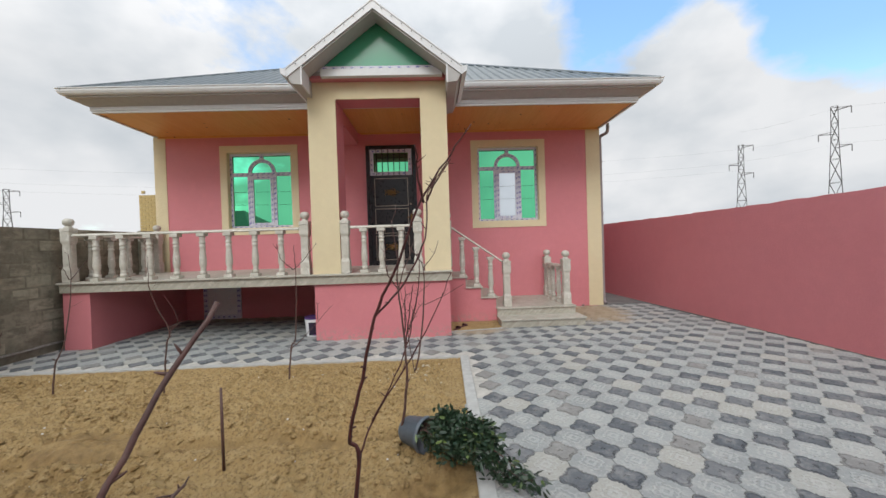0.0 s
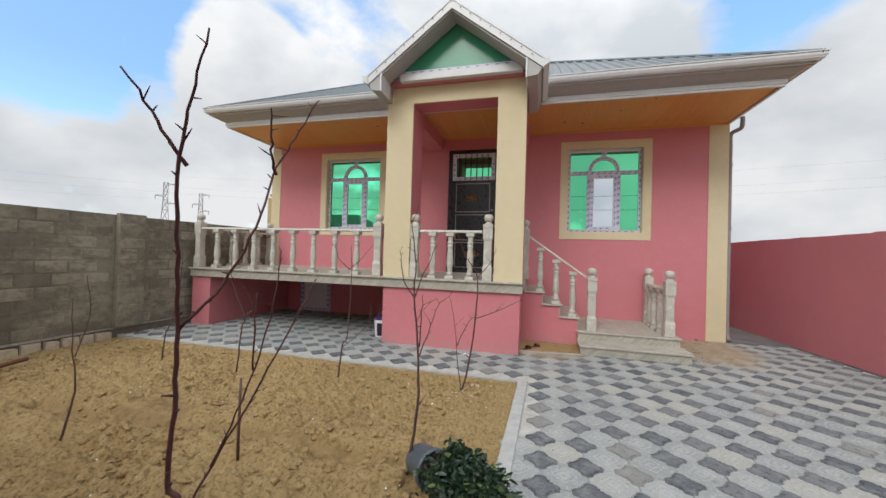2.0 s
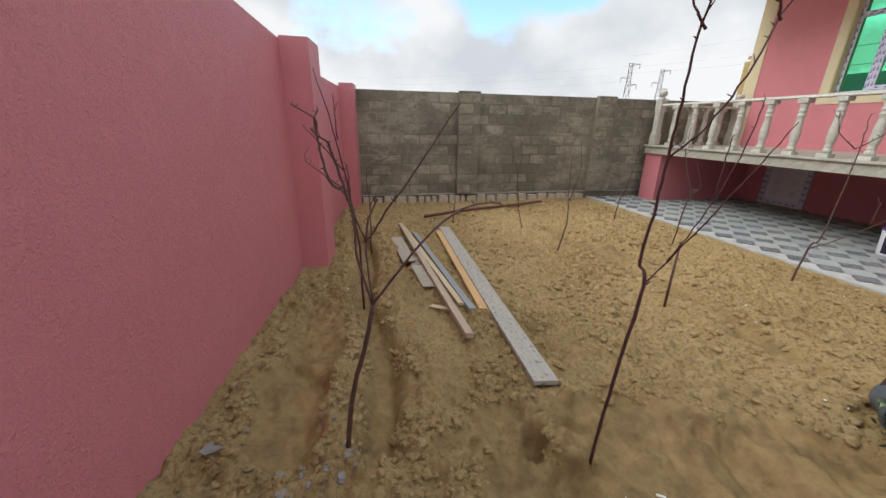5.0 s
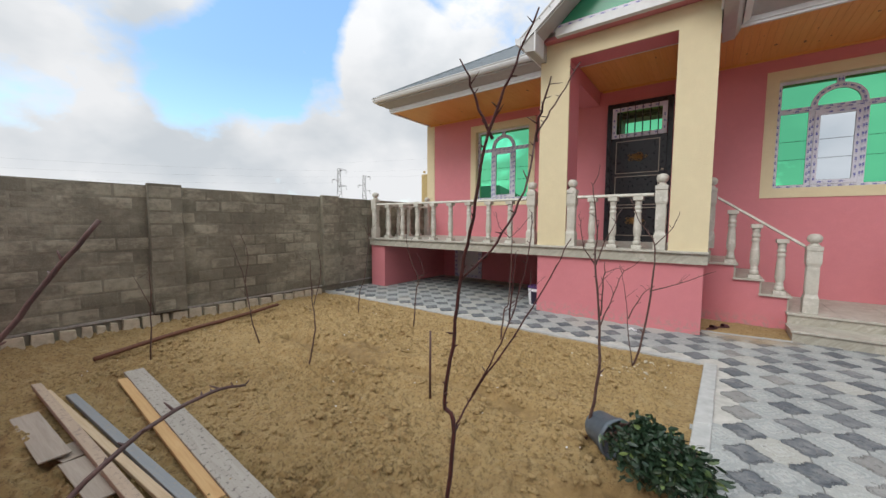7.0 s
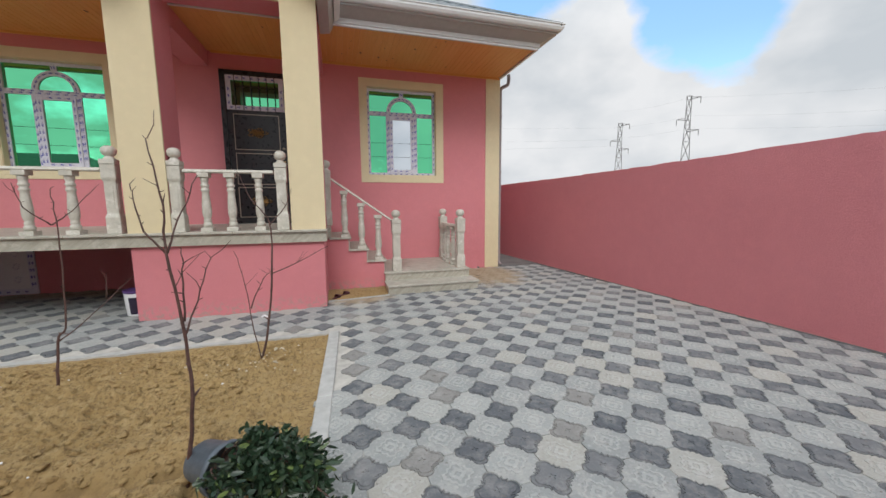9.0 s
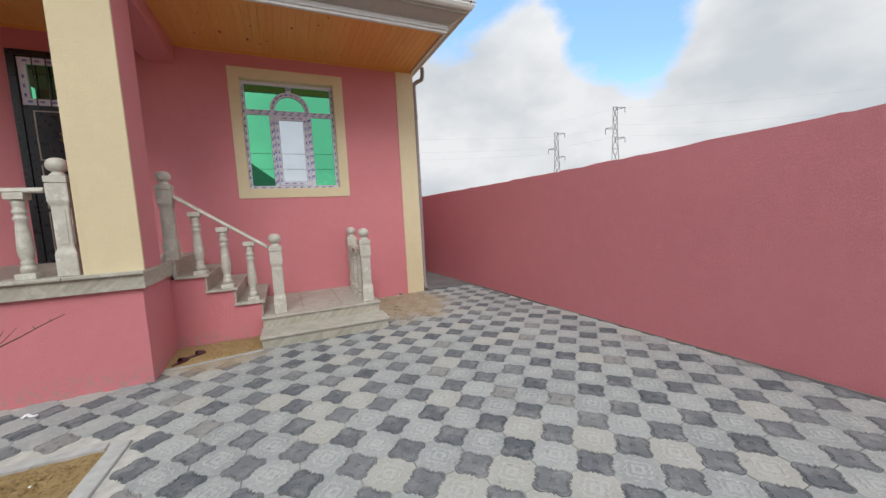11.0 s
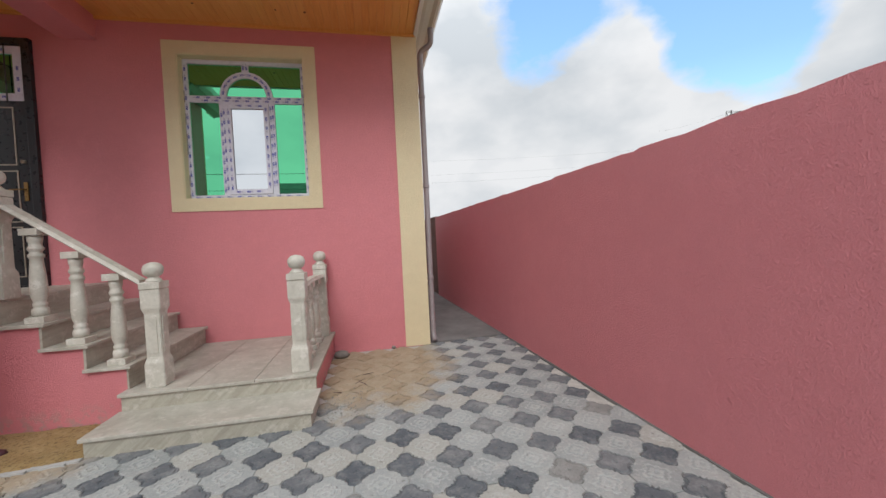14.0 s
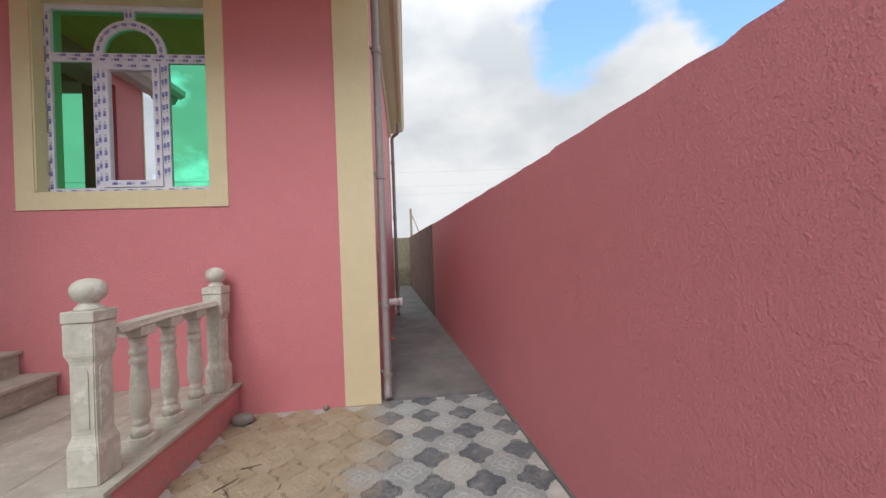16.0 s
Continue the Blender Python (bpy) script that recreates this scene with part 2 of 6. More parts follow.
REDPOLE = wood("reddish_pole", (0.17, 0.075, 0.045), (0.115, 0.05, 0.032))


def bark(name, a, b):
    m = Nodes(name, 0.6)
    c = m.mix(m.ramp(m.noise(30, 4), 0.35, 0.7), a, b)
    m.colour(c)
    m.bump(m.noise(90, 3), 0.5, 0.004)
    return m.mat


BARK = bark("dark_red_bark", (0.085, 0.026, 0.022), (0.045, 0.019, 0.018))
BARKGREY = bark("grey_brown_bark", (0.115, 0.062, 0.050), (0.06, 0.034, 0.030))


def leaves():
    m = Nodes("dark_glossy_leaf", 0.36)
    r = m.random(island=True)
    c = m.mix(r, (0.016, 0.038, 0.020), (0.036, 0.066, 0.034))
    c = m.mix(m.ramp(r, 0.93, 0.96), c, (0.13, 0.19, 0.06))
    m.colour(c)
    return m.mat


LEAF = leaves()


def soil(name="sandy_soil"):
    m = Nodes(name, 0.95)
    w = m.world()
    big = m.noise(0.8, 5, 0.6, vec=w)
    c = m.mix(m.ramp(big, 0.35, 0.68), (0.39, 0.275, 0.122), (0.305, 0.203, 0.080))
    c = m.mix(m.maths('MULTIPLY', m.ramp(m.noise(9, 7, 0.7, vec=w), 0.48, 0.62), 0.75), c, (0.43, 0.315, 0.152))
    c = m.mix(m.maths('MULTIPLY', m.ramp(m.noise(38, 6, 0.7, vec=w), 0.50, 0.62), 0.75), c, (0.150, 0.094, 0.038))
    a = m.n.new("ShaderNodeAttribute")
    a.attribute_name = "wet"
    wet = m.maths('MULTIPLY', a.outputs["Fac"], m.ramp(m.noise(3.0, 5, 0.6, vec=w), 0.22, 0.42))
    mud = m.mix(m.ramp(m.noise(7, 7, 0.7, vec=w), 0.38, 0.64), (0.178, 0.112, 0.040), (0.315, 0.208, 0.08))
    c = m.mix(wet, c, mud)
    m.colour(c)
    m.rough(m.mix(wet, (0.95,) * 3, (0.62,) * 3))
    dry = m.maths('SUBTRACT', 1.0, m.maths('MULTIPLY', wet, 0.35))
    m.bump(m.maths('MULTIPLY', m.noise(30, 7, 0.75, vec=w), dry), 0.9, 0.02)
    m.bump(m.maths('MULTIPLY', m.noise(140, 4, 0.7, vec=w), dry), 0.8, 0.006)
    return m.mat


SOIL = soil()
CLOD = soil("soil_clod")


def paver(name, light, island):
    m = Nodes(name, 0.85)
    w = m.world()
    r = m.random(island)
    if light:
        c = m.mix(r, (0.262, 0.282, 0.278), (0.355, 0.375, 0.362))
        c = m.mix(m.ramp(r, 0.80, 0.82), c, (0.36, 0.36, 0.325))
    else:
        c = m.mix(r, (0.085, 0.098, 0.112), (0.17, 0.18, 0.188))
        c = m.mix(m.ramp(r, 0.90, 0.92), c, (0.23, 0.23, 0.22))
    c = m.mix(m.maths('MULTIPLY', m.ramp(m.noise(6.0, 7, 0.72, vec=w), 0.47, 0.66), 0.65 if light else 0.4), c, (0.42, 0.42, 0.40))
    c = m.mix(m.maths('MULTIPLY', m.ramp(m.noise(34, 6, 0.75, vec=w), 0.53, 0.64), 0.6 if light else 0.3), c, (0.47, 0.485, 0.47) if light else (0.26, 0.265, 0.27))
    c = m.mix(m.maths('MULTIPLY', m.ramp(m.noise(22, 3, 0.5, vec=w), 0.66, 0.72), 0.7), c, (0.15, 0.145, 0.135))
    c = m.mix(m.maths('MULTIPLY', m.ramp(m.noise(60, 4, 0.7, vec=w), 0.5, 0.75), 0.5), c, tuple(0.20 if light else 0.10 for _ in range(3)))
    if light:
        # the raised flower is mixed a little paler than the ground between
        xyz = m.n.new("ShaderNodeSeparateXYZ")
        m.l.new(m.co, xyz.inputs[0])
        c = m.mix(m.maths('MULTIPLY', m.ramp(m.maths('MULTIPLY', xyz.outputs[2], 100), 0.15, 0.30), 0.3), c, (0.50, 0.515, 0.50))
    # drifted sand beside the steps and under the porch
    for (sx, sy), (rx, ry), much in (((3.25, 7.75), (0.95, 1.25), 0.88), ((0.55, 6.7), (0.8, 0.75), 0.8), ((-3.6, 8.4), (3.0, 0.55), 0.6)):
        mp = m.n.new("ShaderNodeMapping")
        mp.inputs["Location"].default_value = (-sx / rx, -sy / ry, 0)
        mp.inputs["Scale"].default_value = (1 / rx, 1 / ry, 0)
        m.l.new(w, mp.inputs[0])
        ln = m.n.new("ShaderNodeVectorMath")
        ln.operation = 'LENGTH'
        m.l.new(mp.outputs[0], ln.inputs[0])
        d = m.maths('MULTIPLY', m.maths('ADD', ln.outputs["Value"], m.maths('MULTIPLY', m.noise(3.5, 7, 0.68, vec=w), 1.2)), 0.45)
        c = m.mix(m.ramp(d, 0.58, 0.76, (much,) * 3, (0,) * 3), c, m.mix(m.ramp(m.noise(5, 6, 0.7, vec=w), 0.35, 0.7), (0.40, 0.325, 0.22), (0.29, 0.215, 0.125)))
    m.colour(c)
    if light:
        m.bump(m.ramp(m.noise(26, 2, 0.4, vec=w, distort=1.5), 0.47, 0.53), 0.25, 0.004)
    m.bump(m.noise(130, 4, vec=w), 0.4, 0.004)
    return m.mat


PAVE_LIGHT, PAVE_DARK = paver("grey_concrete_paver", True, False), paver("charcoal_concrete_paver", False, False)
PAVE_LIGHT_REST, PAVE_DARK_REST = paver("grey_concrete_pavers", True, True), paver("charcoal_concrete_pavers", False, True)
JOINT = plain("sand_joint", (0.52, 0.51, 0.47), 0.95, 0.0, 0.35, 8, 0.4)
CONCRETE = plain("grey_concrete", (0.19, 0.188, 0.182), 0.85, 0.0, 0.35, 2.2, 0.3)
KERB = plain("pale_kerb_concrete", (0.46, 0.47, 0.455), 0.9, 0.0, 0.25, 9, 0.5)


def cement_wash(name, pale, dark, block):
    """Grey masonry washed thinly with cement: blocks differ one by one, smears run over them."""
    m = Nodes(name, 0.95)
    w = m.world()
    smear = m.ramp(m.noise(0.75, 6, 0.62, vec=w, stretch=(1, 1, 1.3)), 0.42, 0.58)
    c = m.mix(smear, dark, pale)
    if block:
        c = m.mix(m.maths('MULTIPLY', m.ramp(m.random(), 0.25, 0.9), 0.8), c, tuple(v * 1.3 for v in pale))
        # cement dragged over the face hides part of the block
        c = m.mix(m.maths('MULTIPLY', m.ramp(m.noise(2.6, 6, 0.7, vec=w, stretch=(1, 0.7, 1.6)), 0.44, 0.58), 0.88), c, tuple(v * 1.1 for v in dark))
    c = m.mix(m.maths('MULTIPLY', m.ramp(m.noise(11, 6, 0.7, vec=w), 0.46, 0.66), 0.45), c, tuple(v * 0.72 for v in dark))
    c = m.mix(m.maths('MULTIPLY', m.ramp(m.noise(70, 4, 0.7, vec=w), 0.5, 0.7), 0.3), c, tuple(v * 1.15 for v in pale))
    m.colour(c)
    m.bump(m.noise(60, 4, vec=w), 0.5, 0.006)
    m.bump(m.noise(9, 4, vec=w), 0.4, 0.012)
    return m.mat


GREYWALL = cement_wash("cement_smeared_joints", (0.275, 0.258, 0.196), (0.135, 0.122, 0.091), False)
GREYBLOCK = cement_wash("cement_washed_block", (0.315, 0.294, 0.223), (0.155, 0.141, 0.106), True)
BROWNWALL = plain("raw_brown_render", (0.20, 0.125, 0.095), 0.95, 0.0, 0.35, 3, 0.5)
RUBBLE = plain("pale_rubble_stone", (0.58, 0.51, 0.38), 0.95, 0.0, 0.3, 14, 0.5)
YBRICK = plain("yellow_limestone_block", (0.55, 0.43, 0.20), 0.95, 0.0, 0.25, 9, 0.4)
ROOFMETAL = plain("slate_grey_roof_sheet", (0.155, 0.185, 0.20), 0.4, 0.3, 0.12, 3)
STEELFAR = plain("weathered_pylon_steel", (0.10, 0.095, 0.10), 0.6, 0.3, 0.1, 1, 0)
HILL = plain("far_scrubland", (0.10, 0.095, 0.07), 1.0, 0.0, 0.3, 0.02, 0)


# ---- mesh helpers ----
def mesh_of(name, bm, material, smooth=False):
    me = bpy.data.meshes.new(name)
    bm.normal_update()
    bm.to_mesh(me)
    bm.free()
    me.materials.append(material)
    if smooth:
        me.polygons.foreach_set("use_smooth", [True] * len(me.polygons))
    return me


def part(name, bm, material, parent=None, label="", smooth=False):
    ob = new(name, mesh_of(name, bm, material, smooth))
    ob.parent = parent
    return tagged(ob, label) if label else ob


def thing(name, label, category, at=(0, 0, 0), group="", kind=""):
    ob = new(name)
    ob.location = at
    return tagged(ob, label, category, group, kind)


def box(bm, x0, x1, y0, y1, z0, z1, bevel=0.0):
    v = [bm.verts.new((x, y, z)) for x in (x0, x1) for y in (y0, y1) for z in (z0, z1)]
    f = [bm.faces.new([v[i] for i in q]) for q in ((0, 1, 3, 2), (4, 6, 7, 5), (0, 4, 5, 1), (2, 3, 7, 6), (0, 2, 6, 4), (1, 5, 7, 3))]
    if bevel:
        edges = {e for face in f for e in face.edges}
        bmesh.ops.bevel(bm, geom=list(edges), offset=bevel, segments=2, affect='EDGES', profile=0.6)
    return v


def boxes(*dims, bevel=0.0):
    bm = bmesh.new()
    for d in dims:
        box(bm, *d, bevel=bevel)
    return bm


def prism(bm, outline, axis, a, b):
    """Extrudes a closed outline of (u, v) along an axis from a to b."""
    put = {"x": lambda u, v, w: (w, u, v), "y": lambda u, v, w: (u, w, v), "z": lambda u, v, w: (u, v, w)}[axis]
    lo = [bm.verts.new(put(u, v, a)) for u, v in outline]
    hi = [bm.verts.new(put(u, v, b)) for u, v in outline]
    n = len(outline)
    bm.faces.new(lo[::-1])
    bm.faces.new(hi)
    for i in range(n):
        bm.faces.new((lo[i], lo[(i + 1) % n], hi[(i + 1) % n], hi[i]))
    bmesh.ops.recalc_face_normals(bm, faces=bm.faces[:])


def lathe(bm, profile, segments=20, at=(0, 0, 0)):
    rings = []
    for r, z in profile:
        rings.append([bm.verts.new((at[0] + r * math.cos(a), at[1] + r * math.sin(a), at[2] + z)) for a in (2 * math.pi * i / segments for i in range(segments))])
    for lo, hi in zip(rings, rings[1:]):
        for i in range(segments):
            bm.faces.new((lo[i], lo[(i + 1) % segments], hi[(i + 1) % segments], hi[i]))
    bm.faces.new(rings[0][::-1])
    bm.faces.new(rings[-1])


def tube(bm, points, radii, segments=8):
    """A round tube along points, its radius given at each."""
    points = [Vector(p) for p in points]
    rings, side = [], None
    for i, p in enumerate(points):
        d = (points[min(i + 1, len(points) - 1)] - points[max(i - 1, 0)]).normalized()
        side = (side - d * side.dot(d)).normalized() if side else d.orthogonal().normalized()
        up = d.cross(side)
        r = radii[i] if isinstance(radii, (list, tuple)) else radii
        rings.append([bm.verts.new(p + r * (math.cos(a) * side + math.sin(a) * up)) for a in (2 * math.pi * k / segments for k in range(segments))])
    for lo, hi in zip(rings, rings[1:]):
        for k in range(segments):
            bm.faces.new((lo[k], lo[(k + 1) % segments], hi[(k + 1) % segments], hi[k]))
    bm.faces.new(rings[0][::-1])
    bm.faces.new(rings[-1])


def smooth_line(points, n=6):
    """Catmull-Rom points through the given ones."""
    p = [Vector(q) for q in points]
    p = [p[0] * 2 - p[1], *p, p[-1] * 2 - p[-2]]
    out = []
    for a, b, c, d in zip(p, p[1:], p[2:], p[3:]):
        for k in range(n):
            t = k / n
            out.append(0.5 * (2 * b + (c - a) * t + (2 * a - 5 * b + 4 * c - d) * t * t + (3 * b - a - 3 * c + d) * t ** 3))
    return out + [p[-2]]


def holed(bm, x0, x1, z0, z1, y0, y1, holes):
    """A wall slab along x with rectangular holes (x0, x1, z0, z1) through it."""
    xs = sorted({x0, x1, *(v for h in holes for v in h[:2])})
    for a, b in zip(xs, xs[1:]):
        cuts = sorted((h[2], h[3]) for h in holes if h[0] <= a and b <= h[1])
        z = z0
        for lo, hi in cuts:
            if lo > z:
                box(bm, a, b, y0, y1, z, lo)
            z = hi
        if z < z1:
            box(bm, a, b, y0, y1, z, z1)
    bmesh.ops.remove_doubles(bm, verts=bm.verts[:], dist=1e-4)


# ---- the plan ----
F = 8.43                      # front face of the house
HX0, HX1, HY1 = -6.80, 4.04, 13.5
DECK = 1.18                   # porch floor
SOFFIT = 4.42
WIN = ((0.985, 2.505), (-5.105, -3.557))   # window openings along the front
WZ0, WZ1 = 2.177, 4.025
DOOR = (-1.745, -0.53, DECK, 4.10)
CELLAR = (-5.76, -4.87, 0.0, 1.02)


def right_wall_x(y):
    return 5.36 - 0.06 * (y - 6)


def front_wall_y(x):
    return -1.40 - 0.115 * x


# ---- ground and walls ----
bm = bmesh.new()
R = 3000
for k in range(48):
    a, b = 2 * math.pi * k / 48, 2 * math.pi * (k + 1) / 48
    bm.faces.new([bm.verts.new(q) for q in ((0, 4, -0.2), (R * math.cos(a), R * math.sin(a), -0.2), (R * math.cos(b), R * math.sin(b), -0.2))])
ground = tagged(part("ground", bm, SOIL), "dry sandy open ground reaching the horizon", "ground", kind="structure")

bm = bmesh.new()
box(bm, -7.06, -6.84, -0.9, 20.4, 0.145, 2.13)
wall_left = tagged(part("wall_left", bm, GREYWALL), "tall boundary wall of cement-washed grey blocks with smeared joints", "wall", kind="structure")
def block_mesh(w, h):
    """A block's face with soft worn edges, standing 5 mm out of the joints."""
    bm = bmesh.new()
    u, v = w / 2, h / 2
    rings = [[bm.verts.new((x, su * (u - e), sv * (v - e))) for su, sv in ((-1, -1), (1, -1), (1, 1), (-1, 1))] for x, e in ((-0.02, 0.0), (0.001, 0.006), (0.0035, 0.022))]
    for lo, hi in zip(rings, rings[1:]):
        for k in range(4):
            bm.faces.new((lo[k], lo[(k + 1) % 4], hi[(k + 1) % 4], hi[k]))
    bm.faces.new(rings[-1])
    return mesh_of("block", bm, GREYBLOCK)


rng = random.Random(4)
PILASTERS = (1.60, 4.67, 7.88)
PW = 0.445
COURSE = (2.13 - 0.145) / 10
faces = {n: block_mesh(n, COURSE - 0.014) for n in (0.386, 0.19, 0.29, 0.43, 0.12)}


def lay(parent, n, x, y, z):
    ob = new("block", faces[n])
    ob.parent, ob.location = parent, (x + rng.uniform(-0.0025, 0.001), y, z)
    ob.rotation_euler = (rng.gauss(0, 0.006), 0, 0)


for row in range(10):
    z = 0.145 + COURSE * (row + 0.5)
    y = -0.78 + (0.2 if row % 2 else 0.0) + rng.uniform(-0.03, 0.03)
    while y < 8.6:
        if not any(p - 0.17 < y < p + PW + 0.17 for p in PILASTERS):
            lay(wall_left, 0.386, -6.84, y, z)
        else:
            for p in PILASTERS:
                if p - 0.17 < y < p - 0.08 or p + PW + 0.08 < y < p + PW + 0.17:
                    lay(wall_left, 0.19, -6.84, p - 0.11 if y < p else p + PW + 0.11, z)
        y += 0.40
for y in PILASTERS:
    bm = bmesh.new()
    box(bm, -6.84, -6.745, y, y + PW, 0.13, 2.16, 0.008)
    pil = part("pilaster", bm, GREYWALL, wall_left)
    for row in range(10):
        z = 0.145 + COURSE * (row + 0.5)
        if row % 2:
            lay(pil, 0.43, -6.745, y + PW / 2, z)
        else:
            lay(pil, 0.29, -6.745, y + 0.15, z)
bm = bmesh.new()
y = -0.9
while y < 20.3:
    w = rng.uniform(0.12, 0.45)
    prism(bm, [(-7.1, y), (-6.835 + rng.uniform(0.0, 0.02), y), (-6.835 + rng.uniform(0.0, 0.02), y + w), (-7.1, y + w)], "z", 0.115, 0.145 + rng.uniform(-0.008, 0.006))
    y += w
part("footing_ledge", bm, MASTIC, wall_left, "thin crumbling mortar ledge")
y = -0.75
while y < 4.6:
    w = rng.uniform(0.12, 0.27)
    bm = bmesh.new()
    x1, zt = -6.815 + rng.uniform(0, 0.04), rng.uniform(0.085, 0.113)
    if rng.random() < 0.94:
        prism(bm, [(y + rng.uniform(0, 0.015), -0.21), (y + w - 0.014, -0.21), (y + w - 0.014 - rng.uniform(0, 0.03), zt - rng.uniform(0, 0.02)), (y + rng.uniform(0.01, 0.03), zt)], "x", -7.02, x1)
        bmesh.ops.bevel(bm, geom=bm.edges[:], offset=0.010, segments=2, affect='EDGES', profile=0.6)
        part("foundation_stone", bm, RUBBLE, wall_left)
    else:
        bm.free()
    y += w
part("footing", boxes((-7.05, -6.855, -0.9, 20.4, -0.21, 0.115)), GREYWALL, wall_left)

bm = bmesh.new()
x0, x1 = -6.84, 5.95
line = [(x0, 2.13), (-3.62, 2.13), (-3.60, 2.25), (-3.0, 2.282), (-2.5, 2.312), (-2.0, 2.343), (-1.0, 2.375), (1.0, 2.385), (x1, 2.36)]
rows = [[bm.verts.new(q) for q in ((x, front_wall_y(x), -0.21), (x, front_wall_y(x), z), (x, front_wall_y(x) - 0.22, z), (x, front_wall_y(x) - 0.22, -0.21))] for x, z in line]
for lo, hi in zip(rows, rows[1:]):
    for k in range(3):
        bm.faces.new((lo[k], hi[k], hi[k + 1], lo[k + 1]))
bm.faces.new(rows[0])
bm.faces.new(rows[-1][::-1])
bmesh.ops.recalc_face_normals(bm, faces=bm.faces[:])
wall_front = tagged(part("wall_front", bm, PINK), "tall pink rough-stuccoed boundary wall beside the planting bed", "wall", kind="structure")
for x, w, d, top in ((-3.82, 0.42, 0.26, 2.285), (-6.86, 0.42, 0.24, 2.19)):
    bm = bmesh.new()
    prism(bm, [(x, front_wall_y(x)), (x + w, front_wall_y(x + w)), (x + w, front_wall_y(x + w) + d), (x, front_wall_y(x) + d)], "z", -0.21, top)
    part("pilaster", bm, PINK, wall_front)



def right_wall_top(y):
    return 2.14 + (0.026 if y < 6 else 0.008) * (6 - y)


bm = bmesh.new()
rows = []
y = -2.3
while True:
    a = right_wall_x(y)
    z = right_wall_top(y) + rng.uniform(-0.008, 0.010)
    rows.append([bm.verts.new(q) for q in ((a, y, -0.21), (a, y, z), (a + 0.2, y, z), (a + 0.2, y, -0.21))])
    if y >= 12.8:
        break
    y = min(12.8, y + rng.uniform(0.06, 0.25))
for lo, hi in zip(rows, rows[1:]):
    for k in range(3):
        bm.faces.new((lo[k], hi[k], hi[k + 1], lo[k + 1]))
bm.faces.new(rows[0])
bm.faces.new(rows[-1][::-1])
bmesh.ops.recalc_face_normals(bm, faces=bm.faces[:])
wall_right = tagged(part("wall_right", bm, PINK), "long pink rough-stuccoed boundary wall along the yard", "wall", kind="structure")
# thin dark grey strip of uneven width along the wall foot
bm = bmesh.new()
y = -2.0
while y < 8.5:
    d = rng.uniform(0.1, 0.35)
    w = rng.uniform(0.006, 0.022)
    prism(bm, [(right_wall_x(y) - w, y), (right_wall_x(y), y), (right_wall_x(y + d), y + d), (right_wall_x(y + d) - w, y + d)], "z", -0.012, 0.006 + 0.3 * w)
    y += d
part("foot_joint", bm, CONCRETE, wall_right, "thin uneven dark grey strip along the wall foot")
bm = bmesh.new()
prism(bm, [(right_wall_x(12.8) + 0.02, 12.8), (right_wall_x(12.8) + 0.2, 12.8), (right_wall_x(20.4) + 0.2, 20.4), (right_wall_x(20.4) + 0.02, 20.4)], "z", -0.21, 2.12)
tagged(part("wall_right_rear", bm, BROWNWALL), "unpainted brown rendered wall behind the house", "wall", kind="structure")
bm = boxes((-7.06, 4.9, 20.4, 20.62, -0.21, 2.1))
tagged(part("wall_back", bm, GREYWALL), "grey block wall closing the rear passage", "wall", kind="structure")

bm = bmesh.new()
prism(bm, [(4.04, 8.47), (right_wall_x(8.47), 8.55), (right_wall_x(20.4), 20.4), (4.04, 20.4)], "z", -0.21, 0.012)
tagged(part("passage_path", bm, CONCRETE), "smooth grey concrete path beside the house", "path", kind="structure")

# ---- house ----
house = thing("house", "single-storey pink stuccoed house with cream corner bands and a hipped roof", "house")
bm = bmesh.new()
holes = [(*WIN[0], WZ0, WZ1), (*WIN[1], WZ0, WZ1), DOOR, CELLAR]
holed(bm, HX0, HX1, -0.21, 4.70, F, F + 0.3, holes)
part("front_wall", bm, PINK, house, "pink rough-stuccoed front wall")
part("side_wall", boxes((HX1 - 0.3, HX1, F + 0.3, HY1, -0.21, 4.70)), PINK, house)
part("side_wall", boxes((HX0, HX0 + 0.3, F + 0.3, HY1, -0.21, 4.70)), PINK, house)
part("back_wall", boxes((HX0 + 0.3, HX1 - 0.3, HY1 - 0.3, HY1, -0.21, 4.70)), PINK, house)
part("interior_floor", boxes((HX0 + 0.3, HX1 - 0.3, F + 0.3, HY1 - 0.3, 0.9, 1.17)), CONCRETE, house)
part("corner_band", boxes((3.70, HX1 + 0.012, F - 0.012, F, 0.0, SOFFIT), (HX1, HX1 + 0.012, F, F + 0.05, 0.0, SOFFIT)), YELLOW, house, "cream stuccoed corner band")
part("corner_band", boxes((HX0 - 0.01, -6.53, F - 0.012, F, DECK, SOFFIT)), YELLOW, house, "cream stuccoed corner band")
for wx0, wx1 in WIN:
    bm = bmesh.new()
    holed(bm, wx0 - 0.157, wx1 + 0.162, WZ0 - 0.157, WZ1 + 0.157, F - 0.012, F, [(wx0, wx1, WZ0, WZ1)])
    part("window_surround", bm, YELLOW, house, "cream stuccoed window surround")
    for d in ((wx0 - 0.0005, wx0 + 0.012, F, F + 0.13, WZ0, WZ1), (wx1 - 0.012, wx1 + 0.0005, F, F + 0.13, WZ0, WZ1),
              (wx0, wx1, F, F + 0.13, WZ1 - 0.012, WZ1 + 0.0005), (wx0, wx1, F, F + 0.13, WZ0 - 0.0005, WZ0 + 0.012)):
        part("window_reveal", boxes(d), YELLOW, house)

